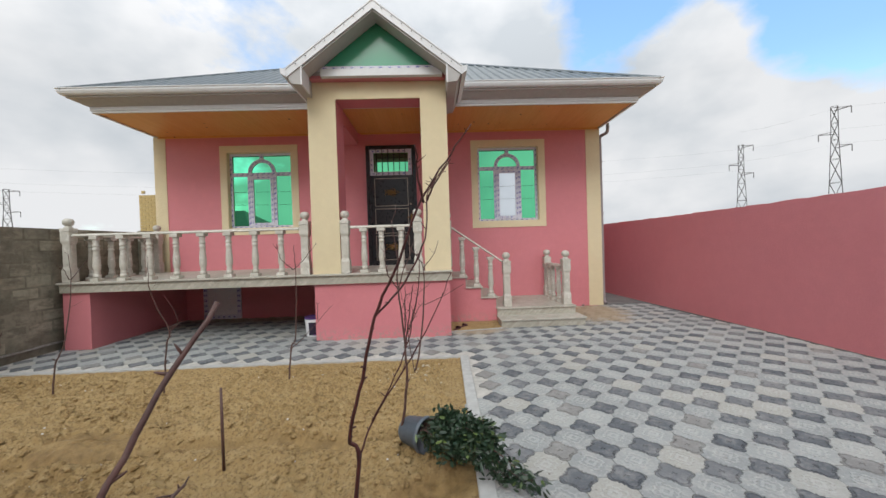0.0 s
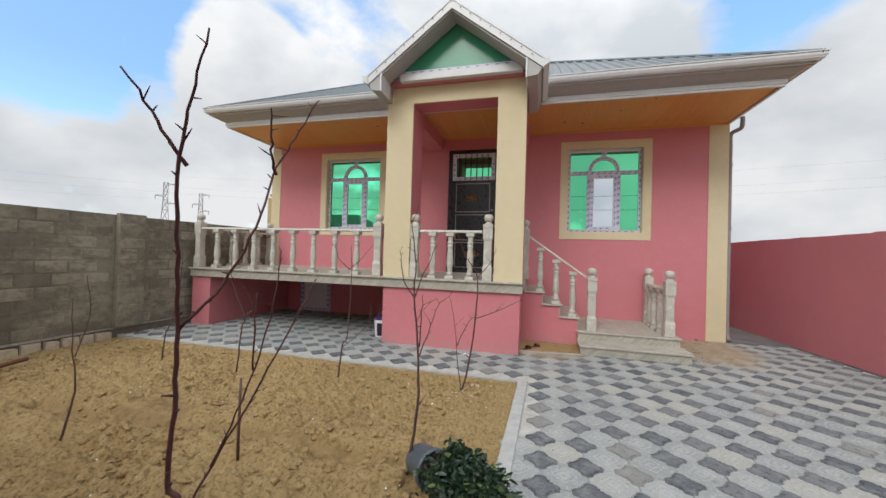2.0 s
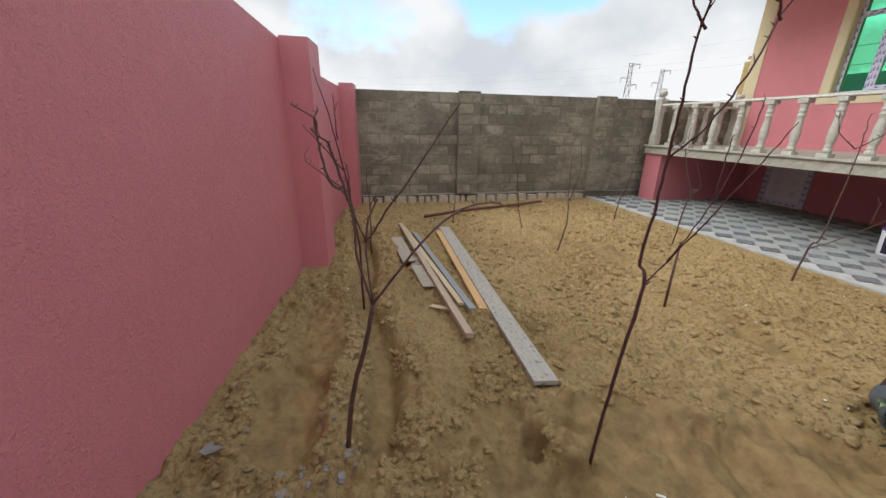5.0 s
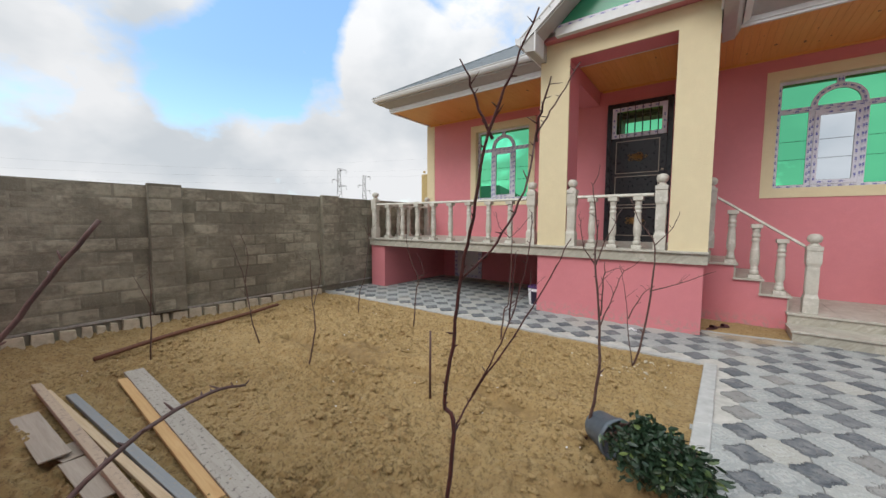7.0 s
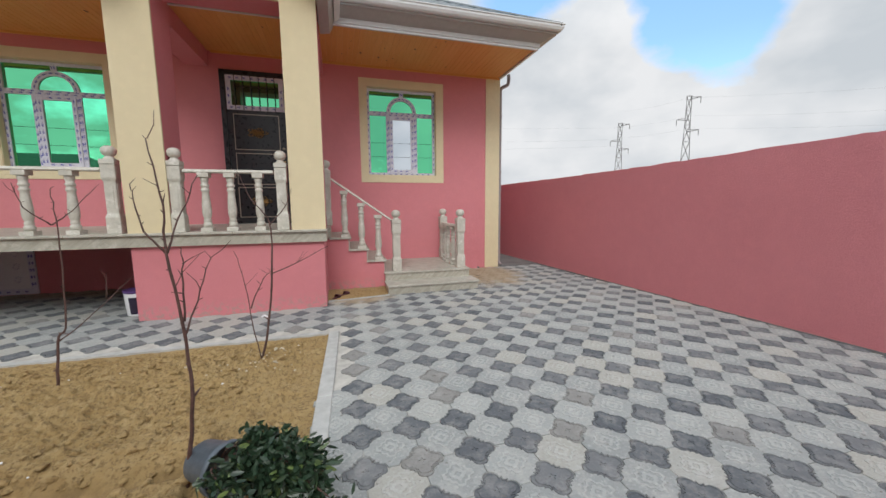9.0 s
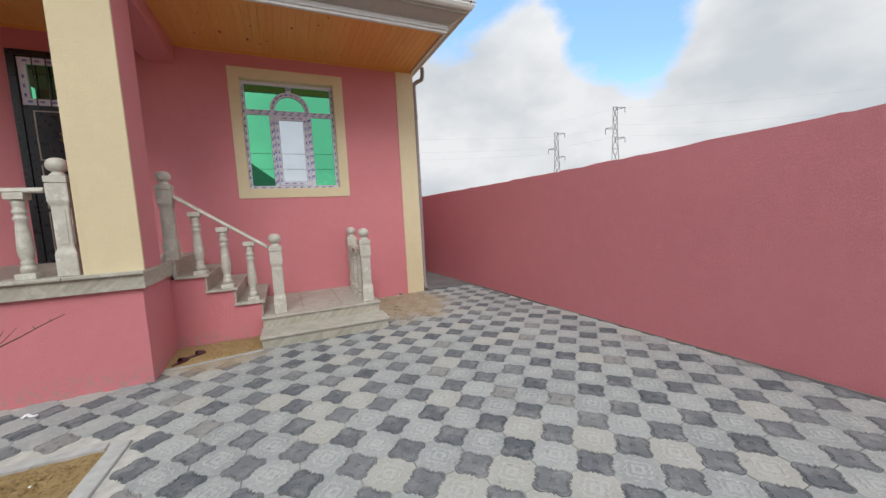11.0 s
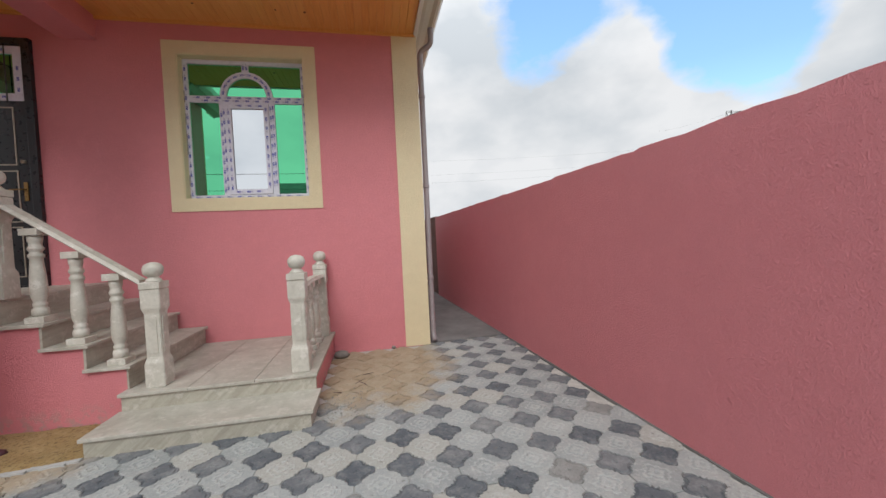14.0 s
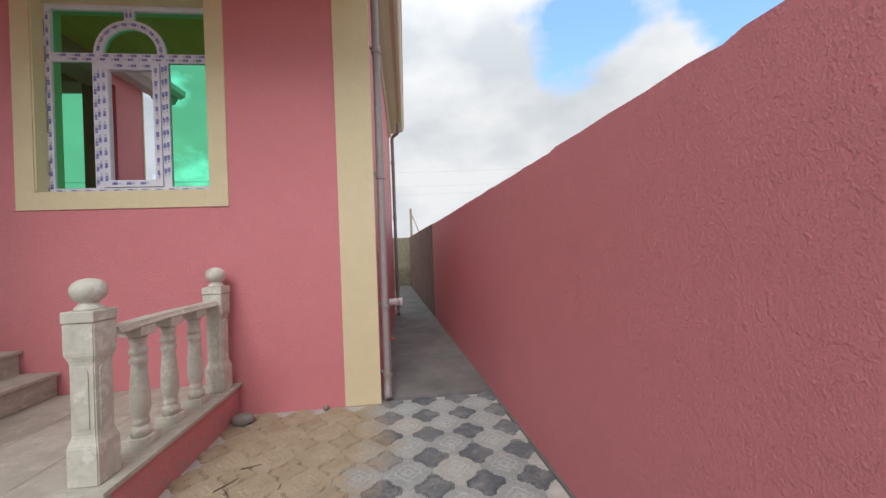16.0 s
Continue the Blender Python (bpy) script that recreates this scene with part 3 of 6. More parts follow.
# porch: base, deck, pillars, beams
part("porch_base", boxes((-2.30, 0.105, 6.0, F, -0.21, 1.0)), PINKWORN, house)
part("porch_side_wall", boxes((-6.64, -6.18, 6.0, F, -0.21, 1.0)), PINK, house)
bm = bmesh.new()
prism(bm, [(-6.64, 5.945), (0.145, 5.945), (0.145, F), (-6.79, F)], "z", 1.0, 1.15)
part("deck_edge", bm, EDGE, house, "veined beige marble deck edge")
xs = [-6.66 + 0.62 * i for i in range(12)]
for i in range(11):
    a, b = xs[i] + 0.003, min(xs[i + 1] - 0.003, 0.165)
    for y0, y1 in ((5.905, 6.3), (6.306, 6.95), (6.956, 7.6), (7.606, F)):
        part("deck_slab", boxes((a, b, y0, y1, 1.15, DECK), bevel=0.004), TREAD, house)
part("deck_slab", boxes((-6.78, -6.663, 7.0, F, 1.15, DECK)), TREAD, house)
part("pillar", boxes((-2.31, -1.825, 6.032, 6.56, DECK, 4.55)), PINK, house)
part("pillar", boxes((-0.33, 0.135, 6.032, 6.56, DECK, 4.55)), PINK, house)
part("lintel", boxes((-1.825, -0.33, 6.032, 6.44, 4.265, 4.55)), PINK, house)
bm = bmesh.new()
holed(bm, -2.315, 0.14, DECK, 4.56, 6.0, 6.032, [(-1.825, -0.33, DECK - 0.01, 4.265)])
part("pillar_face", bm, YELLOW, house, "cream stuccoed portal face")
part("beam", boxes((-2.31, -1.92, 6.56, F, 4.14, 4.6)), PINK, house)
part("beam", boxes((-0.25, 0.135, 6.56, F, 4.14, 4.6)), PINK, house)

# soffit boards with a small V groove between them
soffit = part("soffit", boxes((-6.70, -2.24, 6.78, F, SOFFIT + 0.016, SOFFIT + 0.03), (0.13, 4.05, 6.78, F, SOFFIT + 0.016, SOFFIT + 0.03), (-1.92, -0.25, 6.44, F, SOFFIT + 0.016, SOFFIT + 0.03)), PINE, house, "orange varnished pine board soffit")
for xa, xb, ya in ((-6.70, -2.24, 6.78), (0.13, 4.05, 6.78), (-1.92, -0.25, 6.44)):
    bm = bmesh.new()
    prism(bm, [(0.0, 0.004), (0.003, 0.0), (0.093, 0.0), (0.096, 0.004), (0.096, 0.016), (0.0, 0.016)], "y", ya, F)
    me = mesh_of("board", bm, PINE)
    for k in range(int((xb - xa) / 0.0965)):
        ob = new("board", me)
        ob.parent, ob.location = soffit, (xa + 0.0965 * k, 0, SOFFIT)
bm = boxes((-6.7, -2.24, F - 0.03, F, SOFFIT - 0.035, SOFFIT), (0.13, 4.03, F - 0.03, F, SOFFIT - 0.035, SOFFIT), (-1.86, -0.25, F - 0.03, F, SOFFIT - 0.035, SOFFIT))
part("soffit_trim", bm, PINE, house)

# eaves: profile swept round the roof edge
EX0, EX1, EY0, EY1 = -6.70, 4.05, 6.78, 13.9


def eaves(profile):
    bm = bmesh.new()
    loops = []
    for d, z in profile:
        loops.append([bm.verts.new(q) for q in ((EX0 - d, EY0 - d, z), (EX1 + d, EY0 - d, z), (EX1 + d, EY1 + d, z), (EX0 - d, EY1 + d, z))])
    n = len(loops)
    for i in range(n):
        for k in range(4):
            a, b = loops[i], loops[(i + 1) % n]
            bm.faces.new((a[k], a[(k + 1) % 4], b[(k + 1) % 4], b[k]))
    bmesh.ops.recalc_face_normals(bm, faces=bm.faces[:])
    return bm


part("fascia_strip", eaves([(-0.03, 4.40), (0.012, 4.40), (0.012, 4.435), (0.03, 4.44), (0.03, 4.51), (-0.03, 4.51)]), ALU, house, "white metal fascia strip")
part("eaves_cove", eaves([(0.0, 4.51), (0.04, 4.51), (0.10, 4.535), (0.20, 4.60), (0.255, 4.605), (0.255, 4.635), (0.0, 4.635)]), GREYMETAL, house, "grey metal eaves panel")
part("gutter", eaves([(0.20, 4.637), (0.30, 4.637), (0.325, 4.66), (0.345, 4.70), (0.345, 4.735), (0.36, 4.74), (0.36, 4.755), (0.33, 4.755), (0.31, 4.66), (0.20, 4.66)]), ALU, house, "white metal gutter")

# hipped sheet roof with ribs
RX0, RX1, RY0, RY1, RZ = -7.0, 4.35, 6.45, 14.25, 4.72
RIDGE_Z, RIDGE_Y = 7.02, 10.35
RA, RB = RX0 + 3.9, RX1 - 3.9
bm = bmesh.new()
c = [bm.verts.new(q) for q in ((RX0, RY0, RZ), (RX1, RY0, RZ), (RX1, RY1, RZ), (RX0, RY1, RZ), (RA, RIDGE_Y, RIDGE_Z), (RB, RIDGE_Y, RIDGE_Z))]
for q in ((0, 1, 5, 4), (1, 2, 5), (2, 3, 4, 5), (3, 0, 4)):
    bm.faces.new([c[i] for i in q])
slope = (RIDGE_Z - RZ) / (RIDGE_Y - RY0)


roof = part("roof", bm, ROOFMETAL, house, "slate-grey ribbed sheet metal roof")


def rib(p, q, across):
    bm = bmesh.new()
    p, q, across = Vector(p), Vector(q), Vector(across)
    up = (q - p).cross(across).normalized()
    if up.z < 0:
        up = -up
    v = [bm.verts.new(e + s * across + h * up) for e in (p, q) for s, h in ((-0.045, 0.0), (-0.022, 0.028), (0.022, 0.028), (0.045, 0.0))]
    for k in range(3):
        bm.faces.new((v[k], v[k + 1], v[k + 5], v[k + 4]))
    bm.faces.new(v[:4])
    part("rib", bm, ROOFMETAL, roof)


x = RX0 + 0.15
while x < RX1 - 0.1:
    reach = min(x - RX0, RX1 - x, RIDGE_Y - RY0)
    rib((x, RY0, RZ), (x, RY0 + reach, RZ + slope * reach), (1, 0, 0))
    rib((x, RY1, RZ), (x, RY1 - reach, RZ + slope * reach), (1, 0, 0))
    x += 0.2
y = RY0 + 0.15
while y < RY1 - 0.1:
    reach = min(y - RY0, RY1 - y, 3.9)
    rib((RX1, y, RZ), (RX1 - reach, y, RZ + slope * reach), (0, 1, 0))
    rib((RX0, y, RZ), (RX0 + reach, y, RZ + slope * reach), (0, 1, 0))
    y += 0.2
for p, q in (((RX1, RY0, RZ), (RB, RIDGE_Y, RIDGE_Z)), ((RX0, RY0, RZ), (RA, RIDGE_Y, RIDGE_Z)), ((RA, RIDGE_Y, RIDGE_Z), (RB, RIDGE_Y, RIDGE_Z))):
    bm = bmesh.new()
    tube(bm, [Vector(p) + Vector((0, 0, 0.01)), Vector(q) + Vector((0, 0, 0.01))], 0.045, 6)
    part("ridge_cap", bm, ROOFMETAL, house)

# gable over the porch
GX, GY, GZ, GH = -1.035, 5.44, 5.615, 1.44   # ridge x, front y, apex z, half width
GE = 4.50
bm = bmesh.new()
for s in (-1, 1):
    dz = GZ - GE
    for y0, y1 in ((GY, 9.0),):
        out = [(GX, GZ), (GX + s * GH, GE), (GX + s * GH, GE - 0.03), (GX, GZ - 0.035)]
        prism(bm, out if s > 0 else out[::-1], "y", y0 + 0.02, y1)
part("gable_roof", bm, ROOFMETAL, house, "grey sheet metal gable roof")
for s in (-1, 1):
    bm = bmesh.new()
    prism(bm, [(GX, GZ + 0.015), (GX + s * GH, GE + 0.015), (GX + s * (GH - 0.02), GE - 0.10), (GX, GZ - 0.125)], "y", GY, GY + 0.03)
    prism(bm, [(GX, GZ + 0.025), (GX + s * (GH + 0.02), GE + 0.02), (GX + s * (GH + 0.02), GE + 0.0), (GX, GZ + 0.0)], "y", GY - 0.012, GY + 0.10)
    part("verge_board", bm, ALU, house, "white metal verge board")
    bm = bmesh.new()
    prism(bm, [(GX, GZ - 0.13), (GX + s * (GH - 0.22), GE + 0.05), (GX + s * (GH - 0.24), GE + 0.03), (GX, GZ - 0.15)], "y", GY + 0.03, 5.80)
    part("verge_soffit", bm, GREYMETAL, house)
    bm = bmesh.new()
    prism(bm, [(GX + s * (GH - 0.02), GE), (GX + s * (GH - 0.02), GE - 0.05), (GX + s * (GH - 0.10), GE - 0.19), (GX + s * (GH - 0.25), GE - 0.21), (GX + s * (GH - 0.25), GE + 0.06)], "y", GY + 0.02, 6.9)
    part("eaves_box", bm, GREYMETAL, house, "grey metal boxed eaves")
    part("box_end", boxes((GX + s * (GH - 0.265) - 0.012, GX + s * (GH - 0.265) + 0.012, GY - 0.004, 5.80, GE - 0.22, GE + 0.08)), ALU, house)
    bm = bmesh.new()
    prism(bm, [(GX + s * (GH - 0.03), GE + 0.03), (GX + s * (GH + 0.07), GE + 0.05), (GX + s * (GH + 0.06), GE - 0.04), (GX + s * (GH - 0.02), GE - 0.09)], "y", GY - 0.01, 6.7)
    part("gable_gutter", bm, ALU, house, "white metal gutter")
    for k in range(8):
        f = 0.1 + 0.11 * k
        bx, bz = GX + s * GH * f, GZ + (GE - GZ) * f - 0.035
        part("screw", boxes((bx - 0.007, bx + 0.007, GY - 0.022, GY - 0.01, bz - 0.007, bz + 0.007)), SEAL, house)
part("gable_wall", boxes((-2.24, 0.13, 5.87, 6.3, 4.565, 4.62)), PINK, house)
bm = bmesh.new()
prism(bm, [(GX - 1.2, 4.62), (GX + 1.2, 4.62), (GX, 5.6)], "y", 5.88, 5.95)
part("gable_backing", bm, GREYMETAL, house)
part("gable_sill", boxes((-2.0, 0.07, 5.765, 5.86, 4.56, 4.685), bevel=0.004), ALU, house, "white metal sill board")
gw = tagged(new("gable_window"), "triangular green opal gable window in film-wrapped frame", "window", kind="structure")
bm = bmesh.new()
prism(bm, [(GX - 0.94, 4.745), (GX + 0.94, 4.745), (GX, 5.535)], "y", 5.845, 5.86)
part("pane", bm, GREENPANEL, gw, "opaque green pane")
gs = (5.60 - 4.69) / 1.06
bm = bmesh.new()
box(bm, GX - 1.06, GX + 1.06, 5.82, 5.875, 4.69, 4.75)
for s in (-1, 1):
    prism(bm, [(GX, 5.62), (GX + s * 1.10, 4.69), (GX + s * 0.985, 4.72), (GX, 5.545)], "y", 5.822, 5.874)
part("frame", bm, FILM, gw, "white frame in printed protective film")
bm = bmesh.new()
prism(bm, [(GX - 0.96, 4.742), (GX + 0.96, 4.742), (GX, 5.548)], "y", 5.848, 5.863)
part("seal", bm, SEAL, gw)


def film_marks(bm, bm2, p, q, y, size=0.03, step=0.125, off=0.0):
    """Print on the film: short bars in a row from p to q in the plane of y, a longer dark one and a shorter faded one."""
    p, q = Vector(p), Vector(q)
    d = (q - p)
    n = max(1, int(d.length / step))
    d.normalize()
    e = Vector((-d.y, d.x))
    for k in range(n):
        o = p + d * (step * (k + 0.5))
        for b, a0, a1, h in ((bm, -0.036, 0.016, size), (bm2, 0.02, 0.04, size * 0.55)):
            if b is bm:
                for g in range(4):
                    u0 = a0 + g * 0.0125
                    h2 = h * 0.46
                    v = [o + d * u + e * w for u, w in ((u0, -h2), (u0 + 0.009, -h2), (u0 + 0.009, h2), (u0, h2))]
                    b.faces.new([b.verts.new((w.x, y, w.y)) for w in v])
            else:
                v = [o + d * u + e * w for u, w in ((a0, -h / 2), (a1, -h / 2), (a1, h / 2), (a0, h / 2))]
                b.faces.new([b.verts.new((w.x, y, w.y)) for w in v])


ink, red = bmesh.new(), bmesh.new()
film_marks(ink, red, (GX - 0.98, 4.72), (GX + 0.98, 4.72), 5.8185, 0.026, 0.16)
film_marks(ink, red, (GX - 1.0, 4.745), (GX - 0.03, 5.56), 5.8185, 0.03, 0.13)
film_marks(ink, red, (GX + 0.03, 5.56), (GX + 1.0, 4.745), 5.8185, 0.03, 0.13)
part("film_print", ink, INK, gw)
part("film_print", red, INKGREY, gw)


# ---- windows ----
def window(name, x0, x1, label, middle):
    win = tagged(new(name), label, "window", kind="structure")
    y0, y1 = F + 0.12, F + 0.17     # face and back of the frame
    w, h = x1 - x0, WZ1 - WZ0
    zt = WZ1 - 0.26 * h             # top of the transom
    xa, xb = x0 + 0.275 * w, x0 + 0.725 * w    # outer edges of the mullions
    cx = (x0 + x1) / 2
    ro, ri = 0.215 * w, 0.163 * w
    t = 0.062
    bm = boxes((x0, x0 + t, y0, y1, WZ0, WZ1), (x1 - t, x1, y0, y1, WZ0, WZ1), (x0 + t, x1 - t, y0, y1, WZ0, WZ0 + t), (x0 + t, x1 - t, y0, y1, WZ1 - t, WZ1))
    part("window_frame", bm, FILM, win, "white frame in printed protective film")
    part("transom", boxes((x0 + t, x1 - t, y0, y1, zt - 0.085, zt)), FILM, win)
    for a in (xa, xb - 0.07):
        part("mullion", boxes((a, a + 0.07, y0, y1, WZ0 + t, zt - 0.085)), FILM, win)
    part("mullion", boxes((cx - 0.042, cx + 0.042, y0, y1, zt + ro - 0.01, WZ1 - t)), FILM, win)
    bm = bmesh.new()
    n = 20
    ring = [[bm.verts.new((cx + r * math.cos(math.pi * i / n), y, zt + r * math.sin(math.pi * i / n))) for i in range(n + 1)] for r, y in ((ri, y0), (ro, y0), (ro, y1), (ri, y1))]
    for k in range(4):
        for i in range(n):
            bm.faces.new((ring[k][i], ring[(k + 1) % 4][i], ring[(k + 1) % 4][i + 1], ring[k][i + 1]))
    bmesh.ops.recalc_face_normals(bm, faces=bm.faces[:])
    part("arch", bm, FILM, win, "arched glazing bar in film")
    sash = part("sash", boxes((xa + 0.075, xa + 0.14, y0 - 0.012, y1, WZ0 + t + 0.005, zt - 0.09), (xb - 0.14, xb - 0.075, y0 - 0.012, y1, WZ0 + t + 0.005, zt - 0.09),
                              (xa + 0.14, xb - 0.14, y0 - 0.012, y1, WZ0 + t + 0.005, WZ0 + t + 0.07), (xa + 0.14, xb - 0.14, y0 - 0.012, y1, zt - 0.16, zt - 0.09)), FILM, win, "opening sash in film")
    yg = y0 + 0.022
    part("pane", boxes((xa + 0.145, xb - 0.145, yg - 0.008, yg, WZ0 + t + 0.075, zt - 0.165)), middle, sash, "reflective pane of the sash")
    for a, b in ((x0 + t + 0.004, xa - 0.004), (xb + 0.004, x1 - t - 0.004)):
        part("pane", boxes((a, b, yg - 0.004, yg, WZ0 + t + 0.004, zt - 0.089)), GLASS_GREEN, win, "green reflective pane")
    part("pane", boxes((x0 + t + 0.004, x1 - t - 0.004, yg + 0.004, yg + 0.008, zt + 0.004, WZ1 - t - 0.004)), GLASS_GREEN, win, "green reflective pane")
    bm = boxes((x0 + t, x1 - t, yg + 0.009, yg + 0.02, WZ0 + t, WZ1 - t))
    part("seal", bm, SEAL, win)
    ink, red = bmesh.new(), bmesh.new()
    yf = y0 - 0.002
    for p, q, o in (((x0 + 0.035, WZ0 + 0.03), (x0 + 0.035, WZ1 - 0.03), 0), ((x1 - 0.033, WZ1 - 0.03), (x1 - 0.033, WZ0 + 0.03), 0),
                    ((x0 + 0.05, WZ0 + 0.034), (x1 - 0.05, WZ0 + 0.034), 0), ((x1 - 0.05, zt - 0.022), (x0 + 0.05, zt - 0.022), 0), ((x1 - 0.08, zt - 0.06), (x0 + 0.08, zt - 0.06), 0),
                    ((xa + 0.022, WZ0 + 0.07), (xa + 0.022, zt - 0.09), 0), ((xa + 0.052, WZ0 + 0.10), (xa + 0.052, zt - 0.09), 0),
                    ((xb - 0.022, zt - 0.09), (xb - 0.022, WZ0 + 0.07), 0), ((xb - 0.052, zt - 0.10), (xb - 0.052, WZ0 + 0.07), 0),
                    ((cx - 0.018, zt + ro), (cx - 0.018, WZ1 - 0.02), 0), ((cx + 0.018, zt + ro), (cx + 0.018, WZ1 - 0.02), 0)):
        film_marks(ink, red, p, q, yf, 0.026)
    for p, q in (((xa + 0.108, WZ0 + 0.10), (xa + 0.108, zt - 0.12)), ((xb - 0.108, zt - 0.12), (xb - 0.108, WZ0 + 0.10)), ((xb - 0.13, zt - 0.125), (xa + 0.13, zt - 0.125)), ((xa + 0.13, WZ0 + 0.10), (xb - 0.13, WZ0 + 0.10))):
        film_marks(ink, red, p, q, yf - 0.012, 0.028)
    for i in range(10):
        a0, a1 = math.pi * (i + 0.15) / 10, math.pi * (i + 0.95) / 10
        r = (ri + ro) / 2
        film_marks(ink, red, (cx - r * math.cos(a0), zt + r * math.sin(a0)), (cx - r * math.cos(a1), zt + r * math.sin(a1)), yf, 0.03, 0.09)
    part("film_print", ink, INK, win)
    part("film_print", red, INKGREY, win)
    bm = bmesh.new()
    r2 = random.Random(3)
    for xx in (x0 - 0.002, x1 - 0.016):
        z = WZ0
        while z < WZ1 - 0.1:
            d = r2.uniform(0.05, 0.16)
            if r2.random() < 0.6:
                box(bm, xx, xx + r2.uniform(0.014, 0.026), y0 - 0.012, y0 + 0.01, z, z + d)
            z += d
    part("mortar_fillet", bm, MASTIC, win)
    return win


window("window_1", *WIN[0], "large arched-light window of green mirror glass in film-wrapped frame", GLASS_CLEAR)
window("window_2", *WIN[1], "arched-light window of green mirror glass above the porch", GLASS_GREEN)

# ---- entrance door ----
dx0, dx1, dz0, dz1 = DOOR
door = tagged(new("door_1"), "black steel entrance door with barred transom light", "door", kind="structure")
yd = F - 0.05
part("door_frame", boxes((dx0, dx0 + 0.085, yd, F + 0.1, dz0, dz1), (dx1 - 0.085, dx1, yd, F + 0.1, dz0, dz1), (dx0 + 0.085, dx1 - 0.085, yd, F + 0.1, dz1 - 0.075, dz1), bevel=0.006), BLACKDOOR, door)
part("door_leaf", boxes((dx0 + 0.09, dx1 - 0.09, yd + 0.02, F + 0.08, dz0 + 0.02, 3.37)), BLACKDOOR, door)
part("threshold", boxes((dx0, dx1, F - 0.06, F + 0.2, dz0, dz0 + 0.02)), BLACKDOOR, door)
for z0, z1 in ((2.62, 3.30), (1.95, 2.56), (1.30, 1.90)):
    a, b = dx0 + 0.19, dx1 - 0.21
    bm = boxes((a, b, yd + 0.012, yd + 0.02, z0, z0 + 0.014), (a, b, yd + 0.012, yd + 0.02, z1 - 0.014, z1), (a, a + 0.014, yd + 0.012, yd + 0.02, z0 + 0.014, z1 - 0.014), (b - 0.014, b, yd + 0.012, yd + 0.02, z0 + 0.014, z1 - 0.014))
    part("panel_moulding", bm, LINE, door, "thin champagne panel moulding")
tx0, tx1, tz0, tz1 = dx0 + 0.095, dx1 - 0.105, 3.375, 4.01
tl = part("transom_light", boxes((tx0, tx0 + 0.085, yd + 0.025, F + 0.03, tz0, tz1), (tx1 - 0.085, tx1, yd + 0.025, F + 0.03, tz0, tz1), (tx0 + 0.085, tx1 - 0.085, yd + 0.025, F + 0.03, tz0, tz0 + 0.085), (tx0 + 0.085, tx1 - 0.085, yd + 0.025, F + 0.03, tz1 - 0.085, tz1)), FILM, door, "film-wrapped transom frame")
part("pane", boxes((tx0 + 0.085, tx1 - 0.085, F, F + 0.006, tz0 + 0.085, tz1 - 0.085)), GLASS_GREEN, tl)
bm = bmesh.new()
for k in range(6):
    x = tx0 + 0.155 + k * (tx1 - tx0 - 0.31) / 5
    tube(bm, [(x, yd + 0.015, tz0 - 0.01), (x, yd + 0.015, tz1 + 0.01)], 0.007, 6)
    if k < 5:
        s = (tx1 - tx0 - 0.31) / 5
        pts = [(x + s * 0.5 + s * 0.45 * math.cos(a), yd + 0.015, tz1 - 0.24 + 0.05 * math.sin(a)) for a in (math.pi * i / 8 for i in range(9))]
        tube(bm, pts, 0.004, 5)
part("grille", bm, BLACKDOOR, tl)
ink, red = bmesh.new(), bmesh.new()
film_marks(ink, red, (tx0 + 0.03, tz0 + 0.045), (tx1 - 0.03, tz0 + 0.045), yd + 0.0235, 0.03)
film_marks(ink, red, (tx0 + 0.03, tz1 - 0.045), (tx1 - 0.03, tz1 - 0.045), yd + 0.0235, 0.03)
film_marks(ink, red, (tx0 + 0.042, tz0 + 0.08), (tx0 + 0.042, tz1 - 0.08), yd + 0.0235, 0.03)
film_marks(ink, red, (tx1 - 0.042, tz0 + 0.08), (tx1 - 0.042, tz1 - 0.08), yd + 0.0235, 0.03)
part("film_print", ink, INK, tl)
red.free()
for z in (2.95, 1.62):
    bm = bmesh.new()
    cx = (dx0 + dx1) / 2 - 0.01
    for i in range(26):
        a = 2 * math.pi * i / 26
        r = 1 + 0.25 * math.cos(5 * a)
        q = Vector((cx + 0.15 * r * math.cos(a), yd + 0.008, z + 0.075 * r * math.sin(a)))
        lathe(bm, [(0.004, -0.012), (0.016, -0.006), (0.016, 0.006), (0.004, 0.012)], 6, q)
    for i in range(12):
        a = 2 * math.pi * i / 12
        tube(bm, [(cx, yd, z), (cx + 0.08 * math.cos(a), yd - 0.004, z + 0.05 * math.sin(a)), (cx + 0.13 * math.cos(a + 0.3), yd + 0.008, z + 0.07 * math.sin(a + 0.3))], [0.016, 0.012, 0.005], 5)
    lathe(bm, [(0.01, -0.03), (0.035, -0.018), (0.045, 0), (0.035, 0.018), (0.01, 0.03)], 10, (cx, yd + 0.005, z))
    part("ornament", bm, BRASS, door, "ornate antique brass rosette")
bm = boxes((dx1 - 0.165, dx1 - 0.125, yd + 0.008, yd + 0.02, 2.20, 2.42), bevel=0.003)
tube(bm, [(dx1 - 0.145, yd + 0.01, 2.33), (dx1 - 0.145, yd - 0.045, 2.33), (dx1 - 0.26, yd - 0.05, 2.325)], [0.01, 0.01, 0.008], 8)
part("door_handle", bm, BRASS, door, "brass lever handle")
bm = bmesh.new()
lathe(bm, [(0.022, -0.02), (0.03, 0), (0.022, 0.02)], 10, (dx1 - 0.15, yd + 0.015, 2.66))
part("lock", bm, LINE, door)

